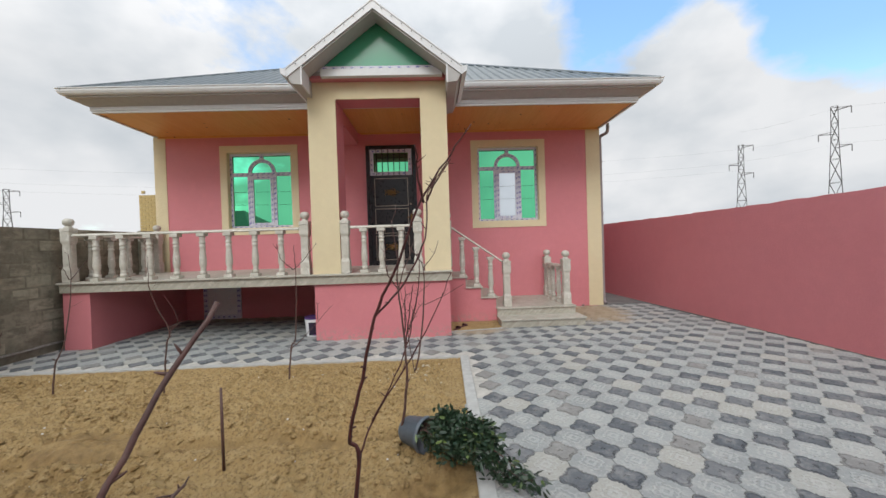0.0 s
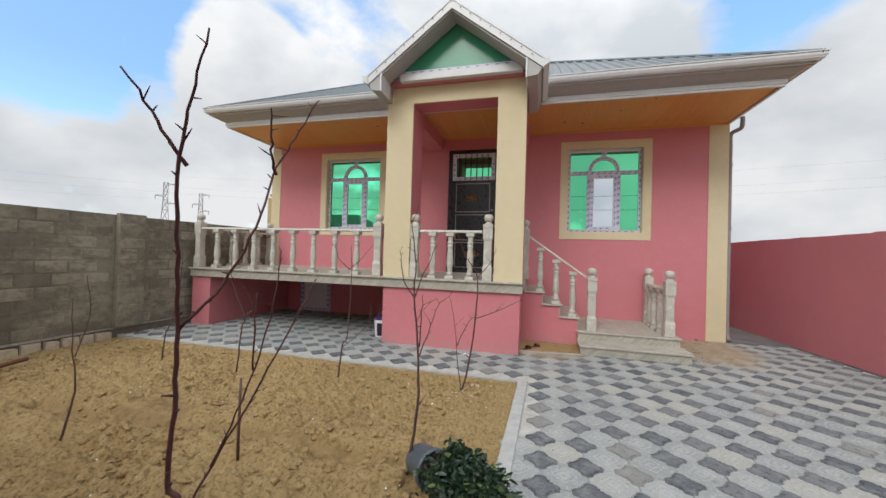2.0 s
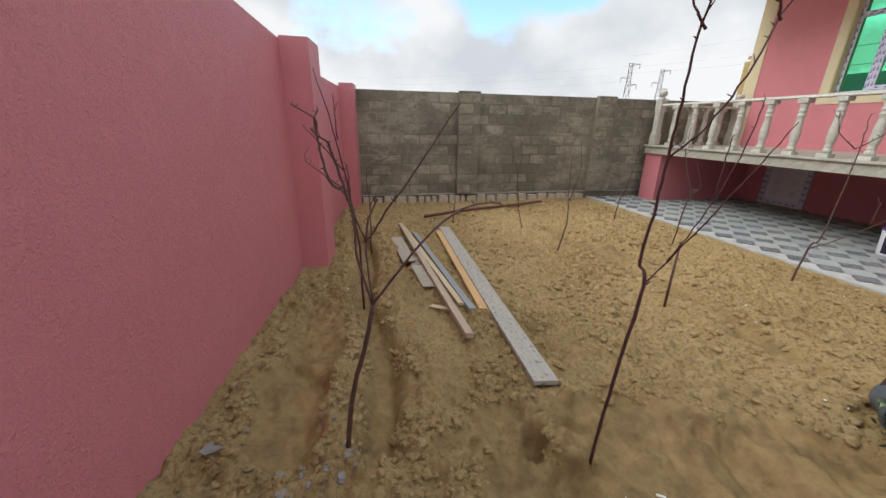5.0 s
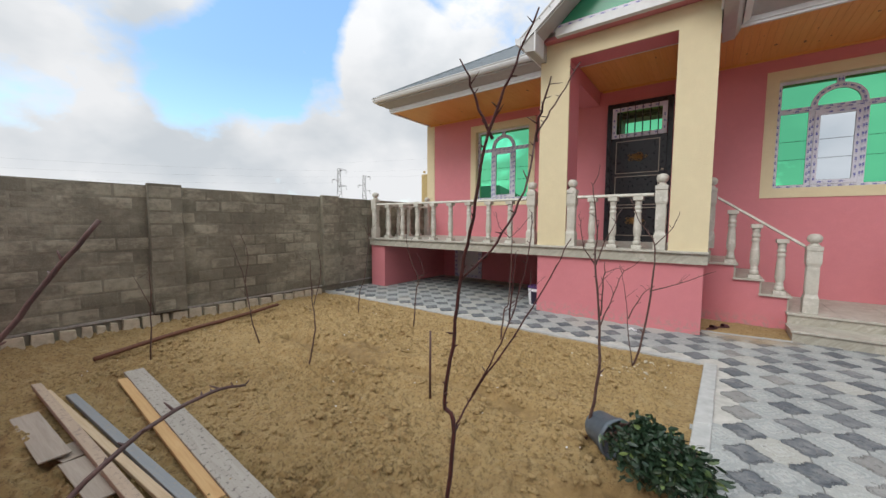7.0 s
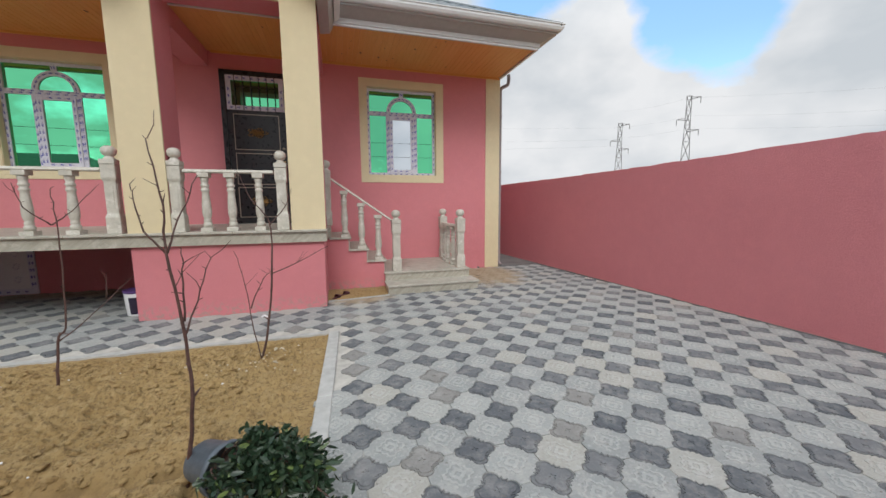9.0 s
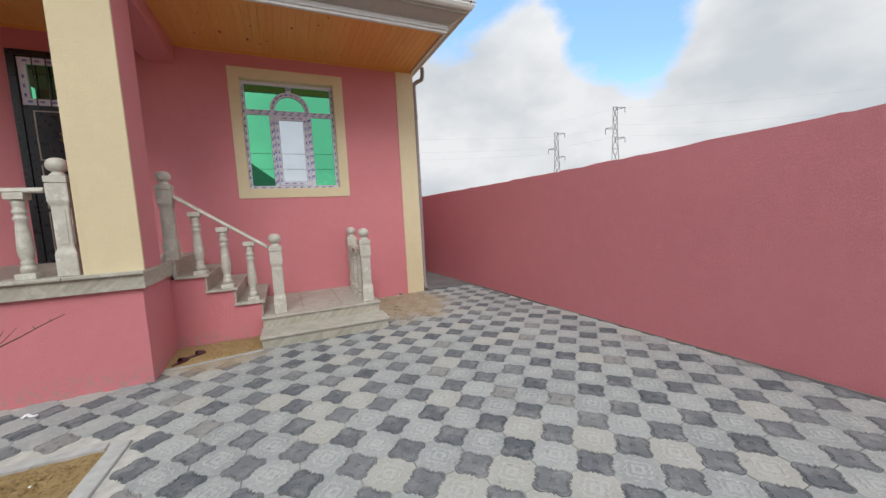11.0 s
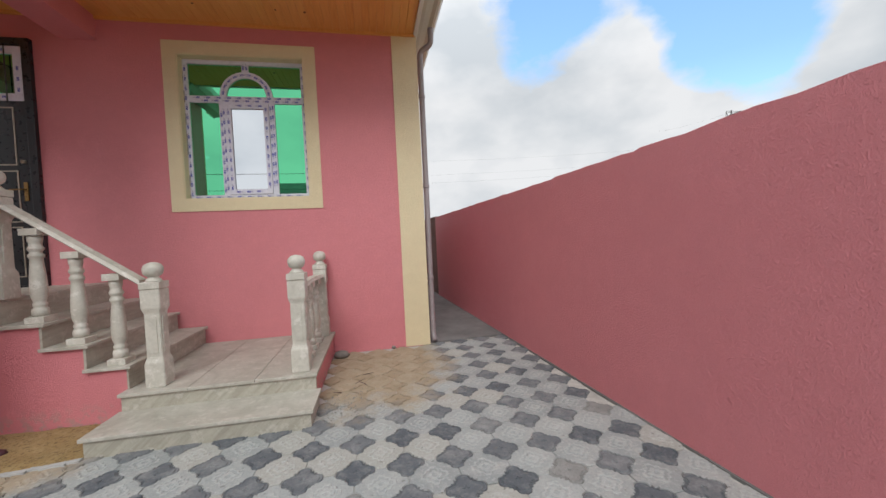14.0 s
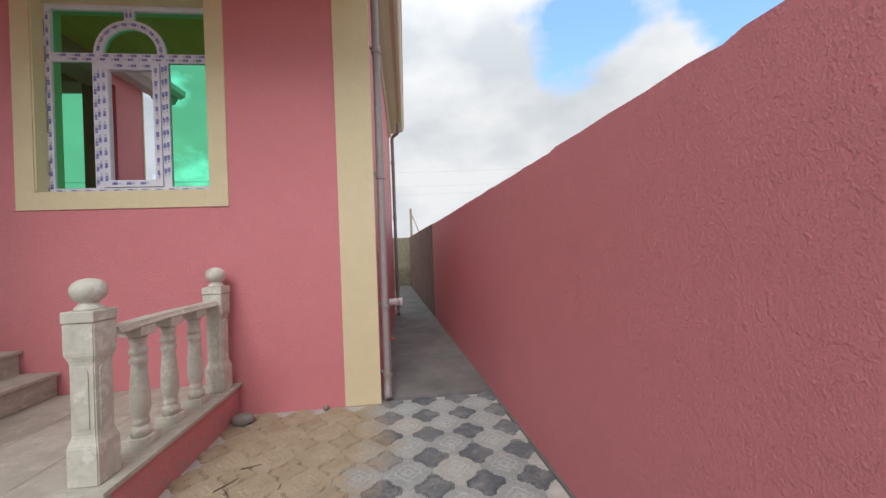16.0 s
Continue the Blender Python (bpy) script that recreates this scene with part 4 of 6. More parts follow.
# cellar door under the porch
cellar = tagged(new("door_2"), "low white plastic cellar door with embossed ornaments", "door", kind="structure")
a0, a1, z0, z1 = CELLAR
part("door_frame", boxes((a0, a0 + 0.10, F - 0.03, F + 0.06, z0, z1), (a1 - 0.10, a1, F - 0.03, F + 0.06, z0, z1), (a0 + 0.10, a1 - 0.10, F - 0.03, F + 0.06, z0, z0 + 0.10)), FILM, cellar)
part("door_leaf", boxes((a0 + 0.10, a1 - 0.10, F - 0.012, F + 0.04, z0 + 0.10, z1)), WHITEPVC, cellar)
bm = bmesh.new()
for cx in (a0 + 0.27, a1 - 0.27):
    for cz in (0.27, 0.50, 0.73):
        for i in range(9):
            a = 2 * math.pi * i / 9
            lathe(bm, [(0.003, -0.008), (0.017, 0), (0.003, 0.008)], 6, (cx + 0.05 * math.cos(a) * (0.6 + 0.4 * (i % 2)), F - 0.015, cz + 0.05 * math.sin(a)))
part("embossing", bm, FILM, cellar, "grey embossed flower ornaments")
ink, red = bmesh.new(), bmesh.new()
for p, q in (((a0 + 0.03, 0.03), (a0 + 0.03, 0.98)), ((a1 - 0.03, 0.98), (a1 - 0.03, 0.03)), ((a0 + 0.07, 0.03), (a0 + 0.07, 0.98)), ((a1 - 0.07, 0.98), (a1 - 0.07, 0.03)), ((a0 + 0.05, 0.05), (a1 - 0.05, 0.05))):
    film_marks(ink, red, p, q, F - 0.0315, 0.03)
part("film_print", ink, INK, cellar)
red.free()

# ---- stairs and landing ----
stairs = thing("staircase", "side staircase of pale marble treads on a pink stuccoed plinth", "stairs")
TR = [(0.79, 1.10, 0.53), (0.48, 0.79, 0.745), (0.165, 0.48, 0.96)]
for d in ((0.10, 0.48, 6.96, F, -0.21, 0.93), (0.48, 0.79, 6.96, F, -0.21, 0.715), (0.79, 1.10, 6.96, F, -0.21, 0.50), (1.10, 2.70, 6.90, F, -0.21, 0.28)):
    part("plinth", boxes(d), PINKWORN, stairs, "pink stuccoed stair plinth")
for x0, x1, z in TR:
    part("tread", boxes((x0 - 0.01, x1 + 0.045, 6.92, F - 0.002, z - 0.03, z), bevel=0.005), TREAD, stairs)
    part("riser", boxes((x1 - 0.002, x1 + 0.012, 6.95, F - 0.004, z - 0.215, z - 0.03)), EDGE, stairs)
    part("side_plate", boxes((x0 - 0.005, x0 + 0.014, 6.942, 6.96, z, z + 0.185)), EDGE, stairs)
part("side_plate", boxes((0.14, 0.16, 6.942, F - 0.004, 0.96, 1.15)), EDGE, stairs)
for k in range(3):
    part("landing_slab", boxes((1.085 + 0.55 * k, 1.085 + 0.55 * (k + 1) - 0.004, 6.83, F - 0.002, 0.28, 0.31), bevel=0.004), TREAD, stairs, "pale marble landing slab")
part("landing_riser", boxes((1.10, 2.715, 6.855, 6.90, 0.155, 0.28)), EDGE, stairs)
part("step_slab", boxes((1.08, 2.76, 6.40, 6.86, 0.125, 0.155), bevel=0.005), TREAD, stairs)
part("step_body", boxes((1.10, 2.735, 6.425, 6.86, -0.21, 0.125)), EDGE, stairs)


# ---- balustrade pieces ----
def newel(at, group="carved stone posts", yaw=0.0, top=1.10):
    """A square stone post with waisted shaft, cap and ball."""
    bm = bmesh.new()
    s = [(0.080, 0.0), (0.080, 0.215), (0.064, 0.265), (0.064, 0.665), (0.080, 0.715), (0.080, 0.885)]
    rings = [[bm.verts.new((a * r, b * r, z)) for a, b in ((-1, -1), (1, -1), (1, 1), (-1, 1))] for r, z in s]
    for lo, hi in zip(rings, rings[1:]):
        for i in range(4):
            bm.faces.new((lo[i], lo[(i + 1) % 4], hi[(i + 1) % 4], hi[i]))
    bm.faces.new(rings[0][::-1])
    bm.faces.new(rings[-1])
    bmesh.ops.bevel(bm, geom=[e for e in bm.edges], offset=0.006, segments=2, affect='EDGES')
    ob = thing("newel_post", "carved pale limestone post with a ball finial", "post", at, group)
    ob.rotation_euler = (0, 0, yaw)
    part("shaft", bm, STONE, ob)
    for k in range(4):
        bm = bmesh.new()
        prism(bm, [(-0.035, 0.31), (0.035, 0.31), (0.035, 0.62), (0.018, 0.645), (-0.018, 0.645), (-0.035, 0.62)], "y", -0.0705, -0.056)
        bmesh.ops.rotate(bm, verts=bm.verts[:], cent=(0, 0, 0), matrix=Matrix.Rotation(k * math.pi / 2, 3, 'Z'))
        part("panel", bm, STONE, ob)
    part("cap", boxes((-0.083, 0.083, -0.083, 0.083, 0.888, 0.95), bevel=0.006), STONE, ob)
    bm = bmesh.new()
    lathe(bm, [(0.07, 0.95), (0.062, 0.965), (0.044, 0.985), (0.042, 0.995), (0.058, 1.003), (0.074, 1.022), (0.081, 1.052), (0.079, 1.078), (0.066, 1.102), (0.042, 1.119), (0.012, 1.126)], 20)
    part("ball", bm, STONE, ob, smooth=True)
    return ob


PROTO = {}


def baluster(at, height=0.80, group="turned balusters"):
    """A turned stone baluster with square foot and head; copies share its meshes."""
    key = round(height, 3)
    if key in PROTO:
        return copy_thing(PROTO[key], Matrix.Translation(at))
    ob = thing("baluster", "turned pale limestone baluster with square foot", "baluster", at, group)
    part("foot", boxes((-0.072, 0.072, -0.072, 0.072, 0, 0.055), bevel=0.005), STONE, ob)
    h = height - 0.055 - 0.06
    pr = [(0.060, 0), (0.062, 0.045), (0.057, 0.07), (0.044, 0.08), (0.052, 0.095), (0.053, 0.112), (0.042, 0.128), (0.050, 0.15), (0.060, 0.19), (0.063, 0.24), (0.059, 0.35), (0.050, 0.47), (0.045, 0.53), (0.056, 0.545), (0.058, 0.565), (0.045, 0.583), (0.045, 0.598), (0.057, 0.613), (0.058, 0.633), (0.045, 0.652), (0.047, 0.68), (0.053, 0.70), (0.055, 0.745)]
    bm = bmesh.new()
    k = h / 0.745
    lathe(bm, [(r * 0.93, 0.055 + z * k) for r, z in pr], 16)
    part("shaft", bm, STONE, ob, smooth=True)
    part("head", boxes((-0.068, 0.068, -0.068, 0.068, height - 0.06, height), bevel=0.005), STONE, ob)
    PROTO[key] = ob
    return ob


def handrail(points, label="straight pale limestone handrail on turned balusters"):
    bm = bmesh.new()
    pts = [Vector(p) for p in points]
    rings = []
    for i, p in enumerate(pts):
        d = (pts[min(i + 1, len(pts) - 1)] - pts[max(i - 1, 0)])
        s = Vector((-d.y, d.x, 0)).normalized()
        rings.append([bm.verts.new(p + s * a + Vector((0, 0, b))) for a, b in ((-0.06, 0), (0.06, 0), (0.068, 0.012), (0.055, 0.028), (0.05, 0.045), (-0.05, 0.045), (-0.055, 0.028), (-0.068, 0.012))])
    for lo, hi in zip(rings, rings[1:]):
        for i in range(8):
            bm.faces.new((lo[i], lo[(i + 1) % 8], hi[(i + 1) % 8], hi[i]))
    bm.faces.new(rings[0][::-1])
    bm.faces.new(rings[-1])
    bmesh.ops.recalc_face_normals(bm, faces=bm.faces[:])
    return tagged(part("handrail", bm, STONE), label, "handrail")


BY = 6.10
for x in (-6.59, -2.465, -1.755, -0.445):
    newel((x, BY, DECK))
newel((-6.68, 8.25, DECK))
for k in range(8):
    baluster((-6.13 + 0.461 * k, BY, DECK))
for x in (-1.42, -1.105, -0.75):
    baluster((x, BY, DECK))
for k in range(4):
    f = (k + 1) / 5
    baluster((-6.59 - 0.09 * f, BY + 2.15 * f, DECK))
handrail([(-6.49, BY, DECK + 0.80), (-2.56, BY, DECK + 0.80)])
handrail([(-1.655, BY, DECK + 0.80), (-0.545, BY, DECK + 0.80)])
handrail([(-6.60, BY + 0.10, DECK + 0.80), (-6.67, 8.15, DECK + 0.80)])
newel((0.135, 7.06, DECK))
newel((1.335, 7.0, 0.31))
for x, z in ((0.425, 0.96), (0.715, 0.745), (1.01, 0.53)):
    baluster((x, 7.04, z), 0.82)
handrail([(0.23, 7.06, 1.955), (1.24, 7.02, 1.235)], "sloping pale limestone stair handrail")
newel((2.575, 6.98, 0.31))
newel((2.60, 8.27, 0.31))
for y in (7.36, 7.68, 7.98):
    baluster((2.595 - 0.05 * math.sin(math.pi * (y - 7) / 1.3), y, 0.31), 0.78)
handrail([(2.595 - 0.05 * math.sin(math.pi * f), 7.08 + 1.1 * f, 1.09) for f in (0, 0.2, 0.4, 0.6, 0.8, 1.0)], "slightly curved pale limestone landing handrail")

# ---- pipes on the side wall ----
def downpipe(y, z1, label):
    ob = thing("downpipe", label, "downpipe")
    x = HX1 + 0.075
    bm = bmesh.new()
    tube(bm, smooth_line([(x + 0.15, y - 0.12, 4.52), (x + 0.15, y - 0.12, 4.40), (x + 0.13, y - 0.10, 4.30), (x + 0.03, y - 0.02, 4.25), (x, y, 4.18), (x, y, 4.0)], 4) + [Vector((x, y, 0.2)), Vector((x, y - 0.03, 0.10)), Vector((x + 0.01, y - 0.10, 0.045))], 0.04, 12)
    part("pipe", bm, PIPE, ob, smooth=True)
    for z in (3.6, 2.3, 0.95, 0.25):
        bm = bmesh.new()
        lathe(bm, [(0.044, -0.025), (0.049, -0.02), (0.049, 0.02), (0.044, 0.025)], 12, (x, y, z))
        part("socket", bm, PIPE, ob)
        part("bracket", boxes((HX1, x - 0.03, y - 0.012, y + 0.012, z + 0.03, z + 0.05)), GREYMETAL, ob)
    return ob


downpipe(8.53, 4.3, "grey plastic downpipe beside the house corner")
downpipe(13.35, 4.3, "grey plastic downpipe near the rear corner")
bm = bmesh.new()
tube(bm, [(HX1 - 0.02, 9.9, 0.80), (HX1 + 0.20, 9.9, 0.80)], 0.055, 12)
tube(bm, [(HX1 + 0.18, 9.9, 0.80), (HX1 + 0.235, 9.9, 0.80)], 0.064, 12)
tagged(part("drain_pipe", bm, WHITEPVC, smooth=True), "short white plastic pipe stub in the side wall", "pipe")
water = thing("water_pipe", "thin white water pipe with an orange tap", "pipe")
bm = bmesh.new()
tube(bm, [(HX1 + 0.06, 9.3, 0.86), (HX1 + 0.06, 9.3, 0.06)], 0.016, 8)
part("pipe", bm, WHITEPVC, water)
ORANGE = plain("orange_plastic", (0.70, 0.14, 0.04), 0.4)
bm = boxes((HX1 + 0.075, HX1 + 0.13, 9.28, 9.31, 0.42, 0.445), bevel=0.004)
part("tap", bm, ORANGE, water, "orange tap handle")

# ---- planting bed ----
BX1 = 0.05


def bed_height(x, y):
    """Height of the dug soil and how wet it lies."""
    v = Vector((x, y, 0))
    h = 0.045 * noise.noise(v * 0.8) + 0.035 * noise.noise(v * 2.3)
    wet = 0.0
    # watering channel along the front wall and one across the middle
    for cy, xa, xb, w, d in ((-0.24 + 0.05 * math.sin(3 * x) + 0.03 * x, -4.6, -0.75, 0.105, 0.14), (2.72 + 0.07 * math.sin(2.2 * x) + 0.06 * (x + 1), -4.6, -0.5, 0.10, 0.085)):
        if xa < x < xb:
            g = math.exp(-((y - cy) / w) ** 4)
            h += -d * g + 0.05 * math.exp(-((abs(y - cy) - 0.26) / 0.12) ** 2)
            wet = max(wet, g)
    # basins round the nearest saplings and trodden wet hollows
    for cx, cy, rx, ry, d in ((-0.42, 1.05, 0.50, 0.62, 0.09), (-0.25, 1.75, 0.40, 0.45, 0.07), (-0.35, 0.40, 0.35, 0.35, 0.06), (-1.15, -0.80, 0.45, 0.24, 0.05), (-1.9, -0.70, 0.6, 0.24, 0.05), (-3.2, 2.75, 0.4, 0.3, 0.03)):
        q = math.hypot((x - cx) / rx, (y - cy) / ry) + 0.30 * noise.noise(v * 3) + 0.12 * noise.noise(v * 9)
        if q < 1.6:
            g = max(0.0, 1 - q ** 4)
            h += -d * g + 0.045 * math.exp(-((q - 1.15) / 0.20) ** 2) * (0.6 + 0.8 * noise.noise(v * 7))
            wet = max(wet, min(1.0, 2.0 * g))
    for cx, cy in ((-0.93, -0.31), (-0.68, 0.49)):
        q = math.hypot(x - cx, y - cy) / 0.065
        h -= 0.14 * math.exp(-q ** 6)
        wet = max(wet, math.exp(-q ** 6))
    # spoil thrown up beside the holes and the nearest stems
    for cx, cy, r, up in ((-0.74, -0.42, 0.13, 0.07), (-0.66, -0.37, 0.08, 0.06), (-1.02, -0.52, 0.12, 0.05), (-0.62, 0.68, 0.11, 0.06), (-0.86, 0.62, 0.12, 0.06), (-0.80, 0.85, 0.16, 0.07), (-0.50, 0.72, 0.07, 0.04), (-0.66, 1.08, 0.15, 0.05), (-0.60, 1.42, 0.16, 0.05)):
        q = math.hypot(x - cx, y - cy) / r + 0.5 * noise.noise(v * 9)
        if q < 1.6:
            h += up * math.exp(-max(0.0, q) ** 3) * (0.75 + 0.9 * noise.noise(v * 17))
    # an oval mound left by a foot
    q = math.hypot((x - -0.48) / 0.085, (y - 1.04) / 0.12)
    if q < 1.5:
        h += 0.045 * math.exp(-q ** 4)
    dry = 1 - 0.38 * wet
    crumb = 0.45 + 0.55 * max(0.0, min(1.0, 0.5 + 1.4 * noise.noise(v * 0.9 + Vector((7, 3, 0)))))
    h += dry * (0.034 * noise.noise(v * 5.0) + crumb * (0.050 * noise.noise(v * 10.0) + 0.042 * noise.noise(v * 21.0) + 0.028 * noise.noise(v * 41.0)))
    edge = min(1.0, (BX1 + 0.035 * (y - 1.5) - x) / 0.25, (4.80 - y) / 0.25)
    # damp ground near the channel and the basins, drying outwards
    damp = math.exp(-((x + 1.0) / 1.3) ** 2 - ((y + 0.2) / 0.75) ** 2) + 0.6 * math.exp(-((x + 0.5) / 0.9) ** 2 - ((y - 1.2) / 0.9) ** 2)
    wet = max(wet, min(0.62, damp * max(0.0, 0.55 + 1.5 * noise.noise(v * 2.6) + 0.8 * noise.noise(v * 8.0))))
    h = h * max(0.0, min(1.0, edge)) - 0.015 - 0.03 * max(0.0, min(1.0, (-6.2 - x) / 0.4))
    return max(h, -0.19), wet


STEP = 0.016
nx, ny = int((BX1 + 0.2 + 6.9) / STEP), int((4.83 + 1.5) / STEP)
verts, faces, wets, ids = [], [], [], {}
for i in range(nx + 1):
    for j in range(ny + 1):
        x, y = -6.9 + i * STEP, -1.5 + j * STEP
        right = BX1 + 0.035 * (y - 1.5)
        if y < front_wall_y(x) - 0.12 or x > right + STEP:
            continue
        h, wet = bed_height(min(x, right), y)
        ids[i, j] = len(verts)
        verts.append((min(x, right), y, h))
        wets.append(wet)
for i in range(nx):
    for j in range(ny):
        q = [(i, j), (i + 1, j), (i + 1, j + 1), (i, j + 1)]
        if all(k in ids for k in q):
            faces.append([ids[k] for k in q])
me = bpy.data.meshes.new("planting_bed")
me.from_pydata(verts, [], faces)
me.materials.append(SOIL)
me.attributes.new("wet", 'FLOAT', 'POINT').data.foreach_set("value", wets)
me.polygons.foreach_set("use_smooth", [True] * len(me.polygons))
tagged(new("planting_bed", me), "dug sandy planting bed with watering channels and muddy basins", "soil", kind="structure")

# clods and pebbles on the soil
rng = random.Random(11)
bm0 = bmesh.new()
bmesh.ops.create_icosphere(bm0, subdivisions=1, radius=1.0)
ico_v = [v.co.copy() for v in bm0.verts]
ico_f = [[v.index for v in f.verts] for f in bm0.faces]
bm0.free()


def clods(name, count, place, size, material, label, flat=False):
    vs, fs = [], []
    for _ in range(count):
        x, y = place()
        h, wet = (0.0, 0.0) if flat else bed_height(x, y)
        s = size()
        if wet > 0.78 and s > 0.004:
            continue
        base = len(vs)
        turn = Euler((rng.uniform(0, 6), rng.uniform(0, 6), rng.uniform(0, 6))).to_matrix()
        sq = Vector((rng.uniform(0.7, 1.3), rng.uniform(0.7, 1.3), rng.uniform(0.45, 0.8)))
        for v in ico_v:
            q = turn @ (v * (1 + 0.35 * noise.noise(v * 2.5 + Vector((x * 30, y * 30, 0)))))
            vs.append((x + q.x * sq.x * s, y + q.y * sq.y * s, h + 0.05 * s + q.z * sq.z * s))
        fs += [[base + k for k in f] for f in ico_f]
    me = bpy.data.meshes.new(name)
    me.from_pydata(vs, [], fs)
    me.materials.append(material)
    return tagged(new(name, me), label, "soil", kind="stuff")


def anywhere():
    while True:
        x, y = rng.uniform(-6.7, -0.05), rng.uniform(-1.2, 4.6)
        if y > front_wall_y(x) + 0.05 and noise.noise(Vector((x, y, 3)) * 1.1) + 0.5 * noise.noise(Vector((x, y, 8)) * 4) > 0.0:
            return x, y


def near():
    while True:
        x, y = rng.gauss(-1.2, 0.8), rng.gauss(0.1, 0.9)
        if x < -0.1 and y > front_wall_y(x) + 0.05 and noise.noise(Vector((x, y, 5)) * 3.5) > -0.1:
            return x, y


clods("soil_clods", 7000, anywhere, lambda: min(0.035, 0.008 + rng.expovariate(110)), CLOD, "scattered crumbs and clods of dry sandy soil")
clods("near_soil_clods", 7500, near, lambda: min(0.04, 0.004 + rng.expovariate(150)), CLOD, "loose crumbs and clods of sandy soil round the saplings")
CHIP = plain("grey_stone_chip", (0.235, 0.22, 0.20), 0.9, 0, 0.3, 20)
clods("stone_chips", 70, lambda: (rng.gauss(-0.75, 0.3), rng.gauss(-0.62, 0.2)), lambda: rng.uniform(0.006, 0.02), CHIP, "pale grey stone and plaster chips on the soil")
for x, y, r in ((-0.52, -0.89, 0.045), (-0.90, -1.08, 0.06), (-0.66, -0.47, 0.026), (-0.58, -0.62, 0.03), (-0.63, -0.72, 0.035), (-0.55, -0.66, 0.022), (-0.49, -0.52, 0.024)):
    bm = bmesh.new()
    prism(bm, [(r * rng.uniform(0.6, 1.1) * math.cos(a), r * rng.uniform(0.5, 0.9) * math.sin(a)) for a in (2 * math.pi * k / 7 for k in range(7))], "z", 0.0, 0.008)
    ob = tagged(part("plaster_flake", bm, CHIP), "flat broken grey plaster flake on the soil", "debris", "plaster flakes")
    ob.location, ob.rotation_euler = (x, y, bed_height(x, y)[0] + 0.012), (rng.gauss(0, 0.15), rng.gauss(0, 0.15), rng.uniform(0, 6))
clods("shell_chips", 90, anywhere, lambda: rng.uniform(0.004, 0.010), WHITEPVC, "small white shell chips on the soil")

clods("mortar_crumbs", 110, lambda: (rng.gauss(-0.50, 0.20), rng.gauss(4.22, 0.13)), lambda: 0.003 + rng.expovariate(170), RUBBLE, "pale mortar crumbs round a sapling at the paved edge")
clods("grit", 420, lambda: (rng.gauss(2.98, 0.17), rng.gauss(6.75, 0.22)), lambda: 0.0015 + rng.expovariate(420), CHIP, "loose sandy grit on the pavers beside the landing", True)
clods("pavement_crumbs", 500, lambda: (rng.uniform(0.5, 4.9), rng.uniform(1.0, 8.3)), lambda: 0.0015 + rng.expovariate(700), CHIP, "tiny stone crumbs scattered on the paving", True)
for x, y, a, ln in ((3.05, 7.25, 0.9, 0.16), (3.16, 7.20, 2.3, 0.10), (3.12, 7.48, 0.3, 0.13), (2.92, 7.05, 2.8, 0.09)):
    bm = bmesh.new()
    d = Vector((math.cos(a), math.sin(a), 0))
    tube(bm, [Vector((x, y, 0.006)), Vector((x, y, 0.009)) + d * ln * 0.5 + Vector((0.008, -0.006, 0)), Vector((x, y, 0.006)) + d * ln], [0.004, 0.0035, 0.002], 5)
    tagged(part("dry_twig", bm, BARKGREY, smooth=True), "thin dry brown twig on the sand", "twig", "loose twigs")

# kerb along the bed
for k in range(8):
    y0, y1 = -1.35 + 0.77 * k, -1.35 + 0.77 * (k + 1) - 0.006
    bm = bmesh.new()
    a, b = BX1 + 0.035 * (y0 - 1.5), BX1 + 0.035 * (y1 - 1.5)
    prism(bm, [(a, y0), (a + 0.12, y0), (b + 0.12, y1), (b, y1)], "z", -0.21, 0.012)
    bmesh.ops.bevel(bm, geom=bm.edges[:], offset=0.006, segments=1, affect='EDGES')
    if k == 0:
        kerb = tagged(part("kerb", bm, KERB), "flush pale concrete kerb beside the bed", "kerb", kind="structure")
    else:
        part("kerb_stone", bm, KERB, kerb)
bm = bmesh.new()
x = -6.84
while x < 0.12:
    d = rng.uniform(0.15, 0.4)
    w = rng.uniform(0.03, 0.06)
    box(bm, x, min(x + d, 0.16), 4.78 - w * 0.5, 4.845, -0.05, 0.004)
    x += d
part("edge_mortar", bm, KERB, kerb, "thin ragged mortar edge")


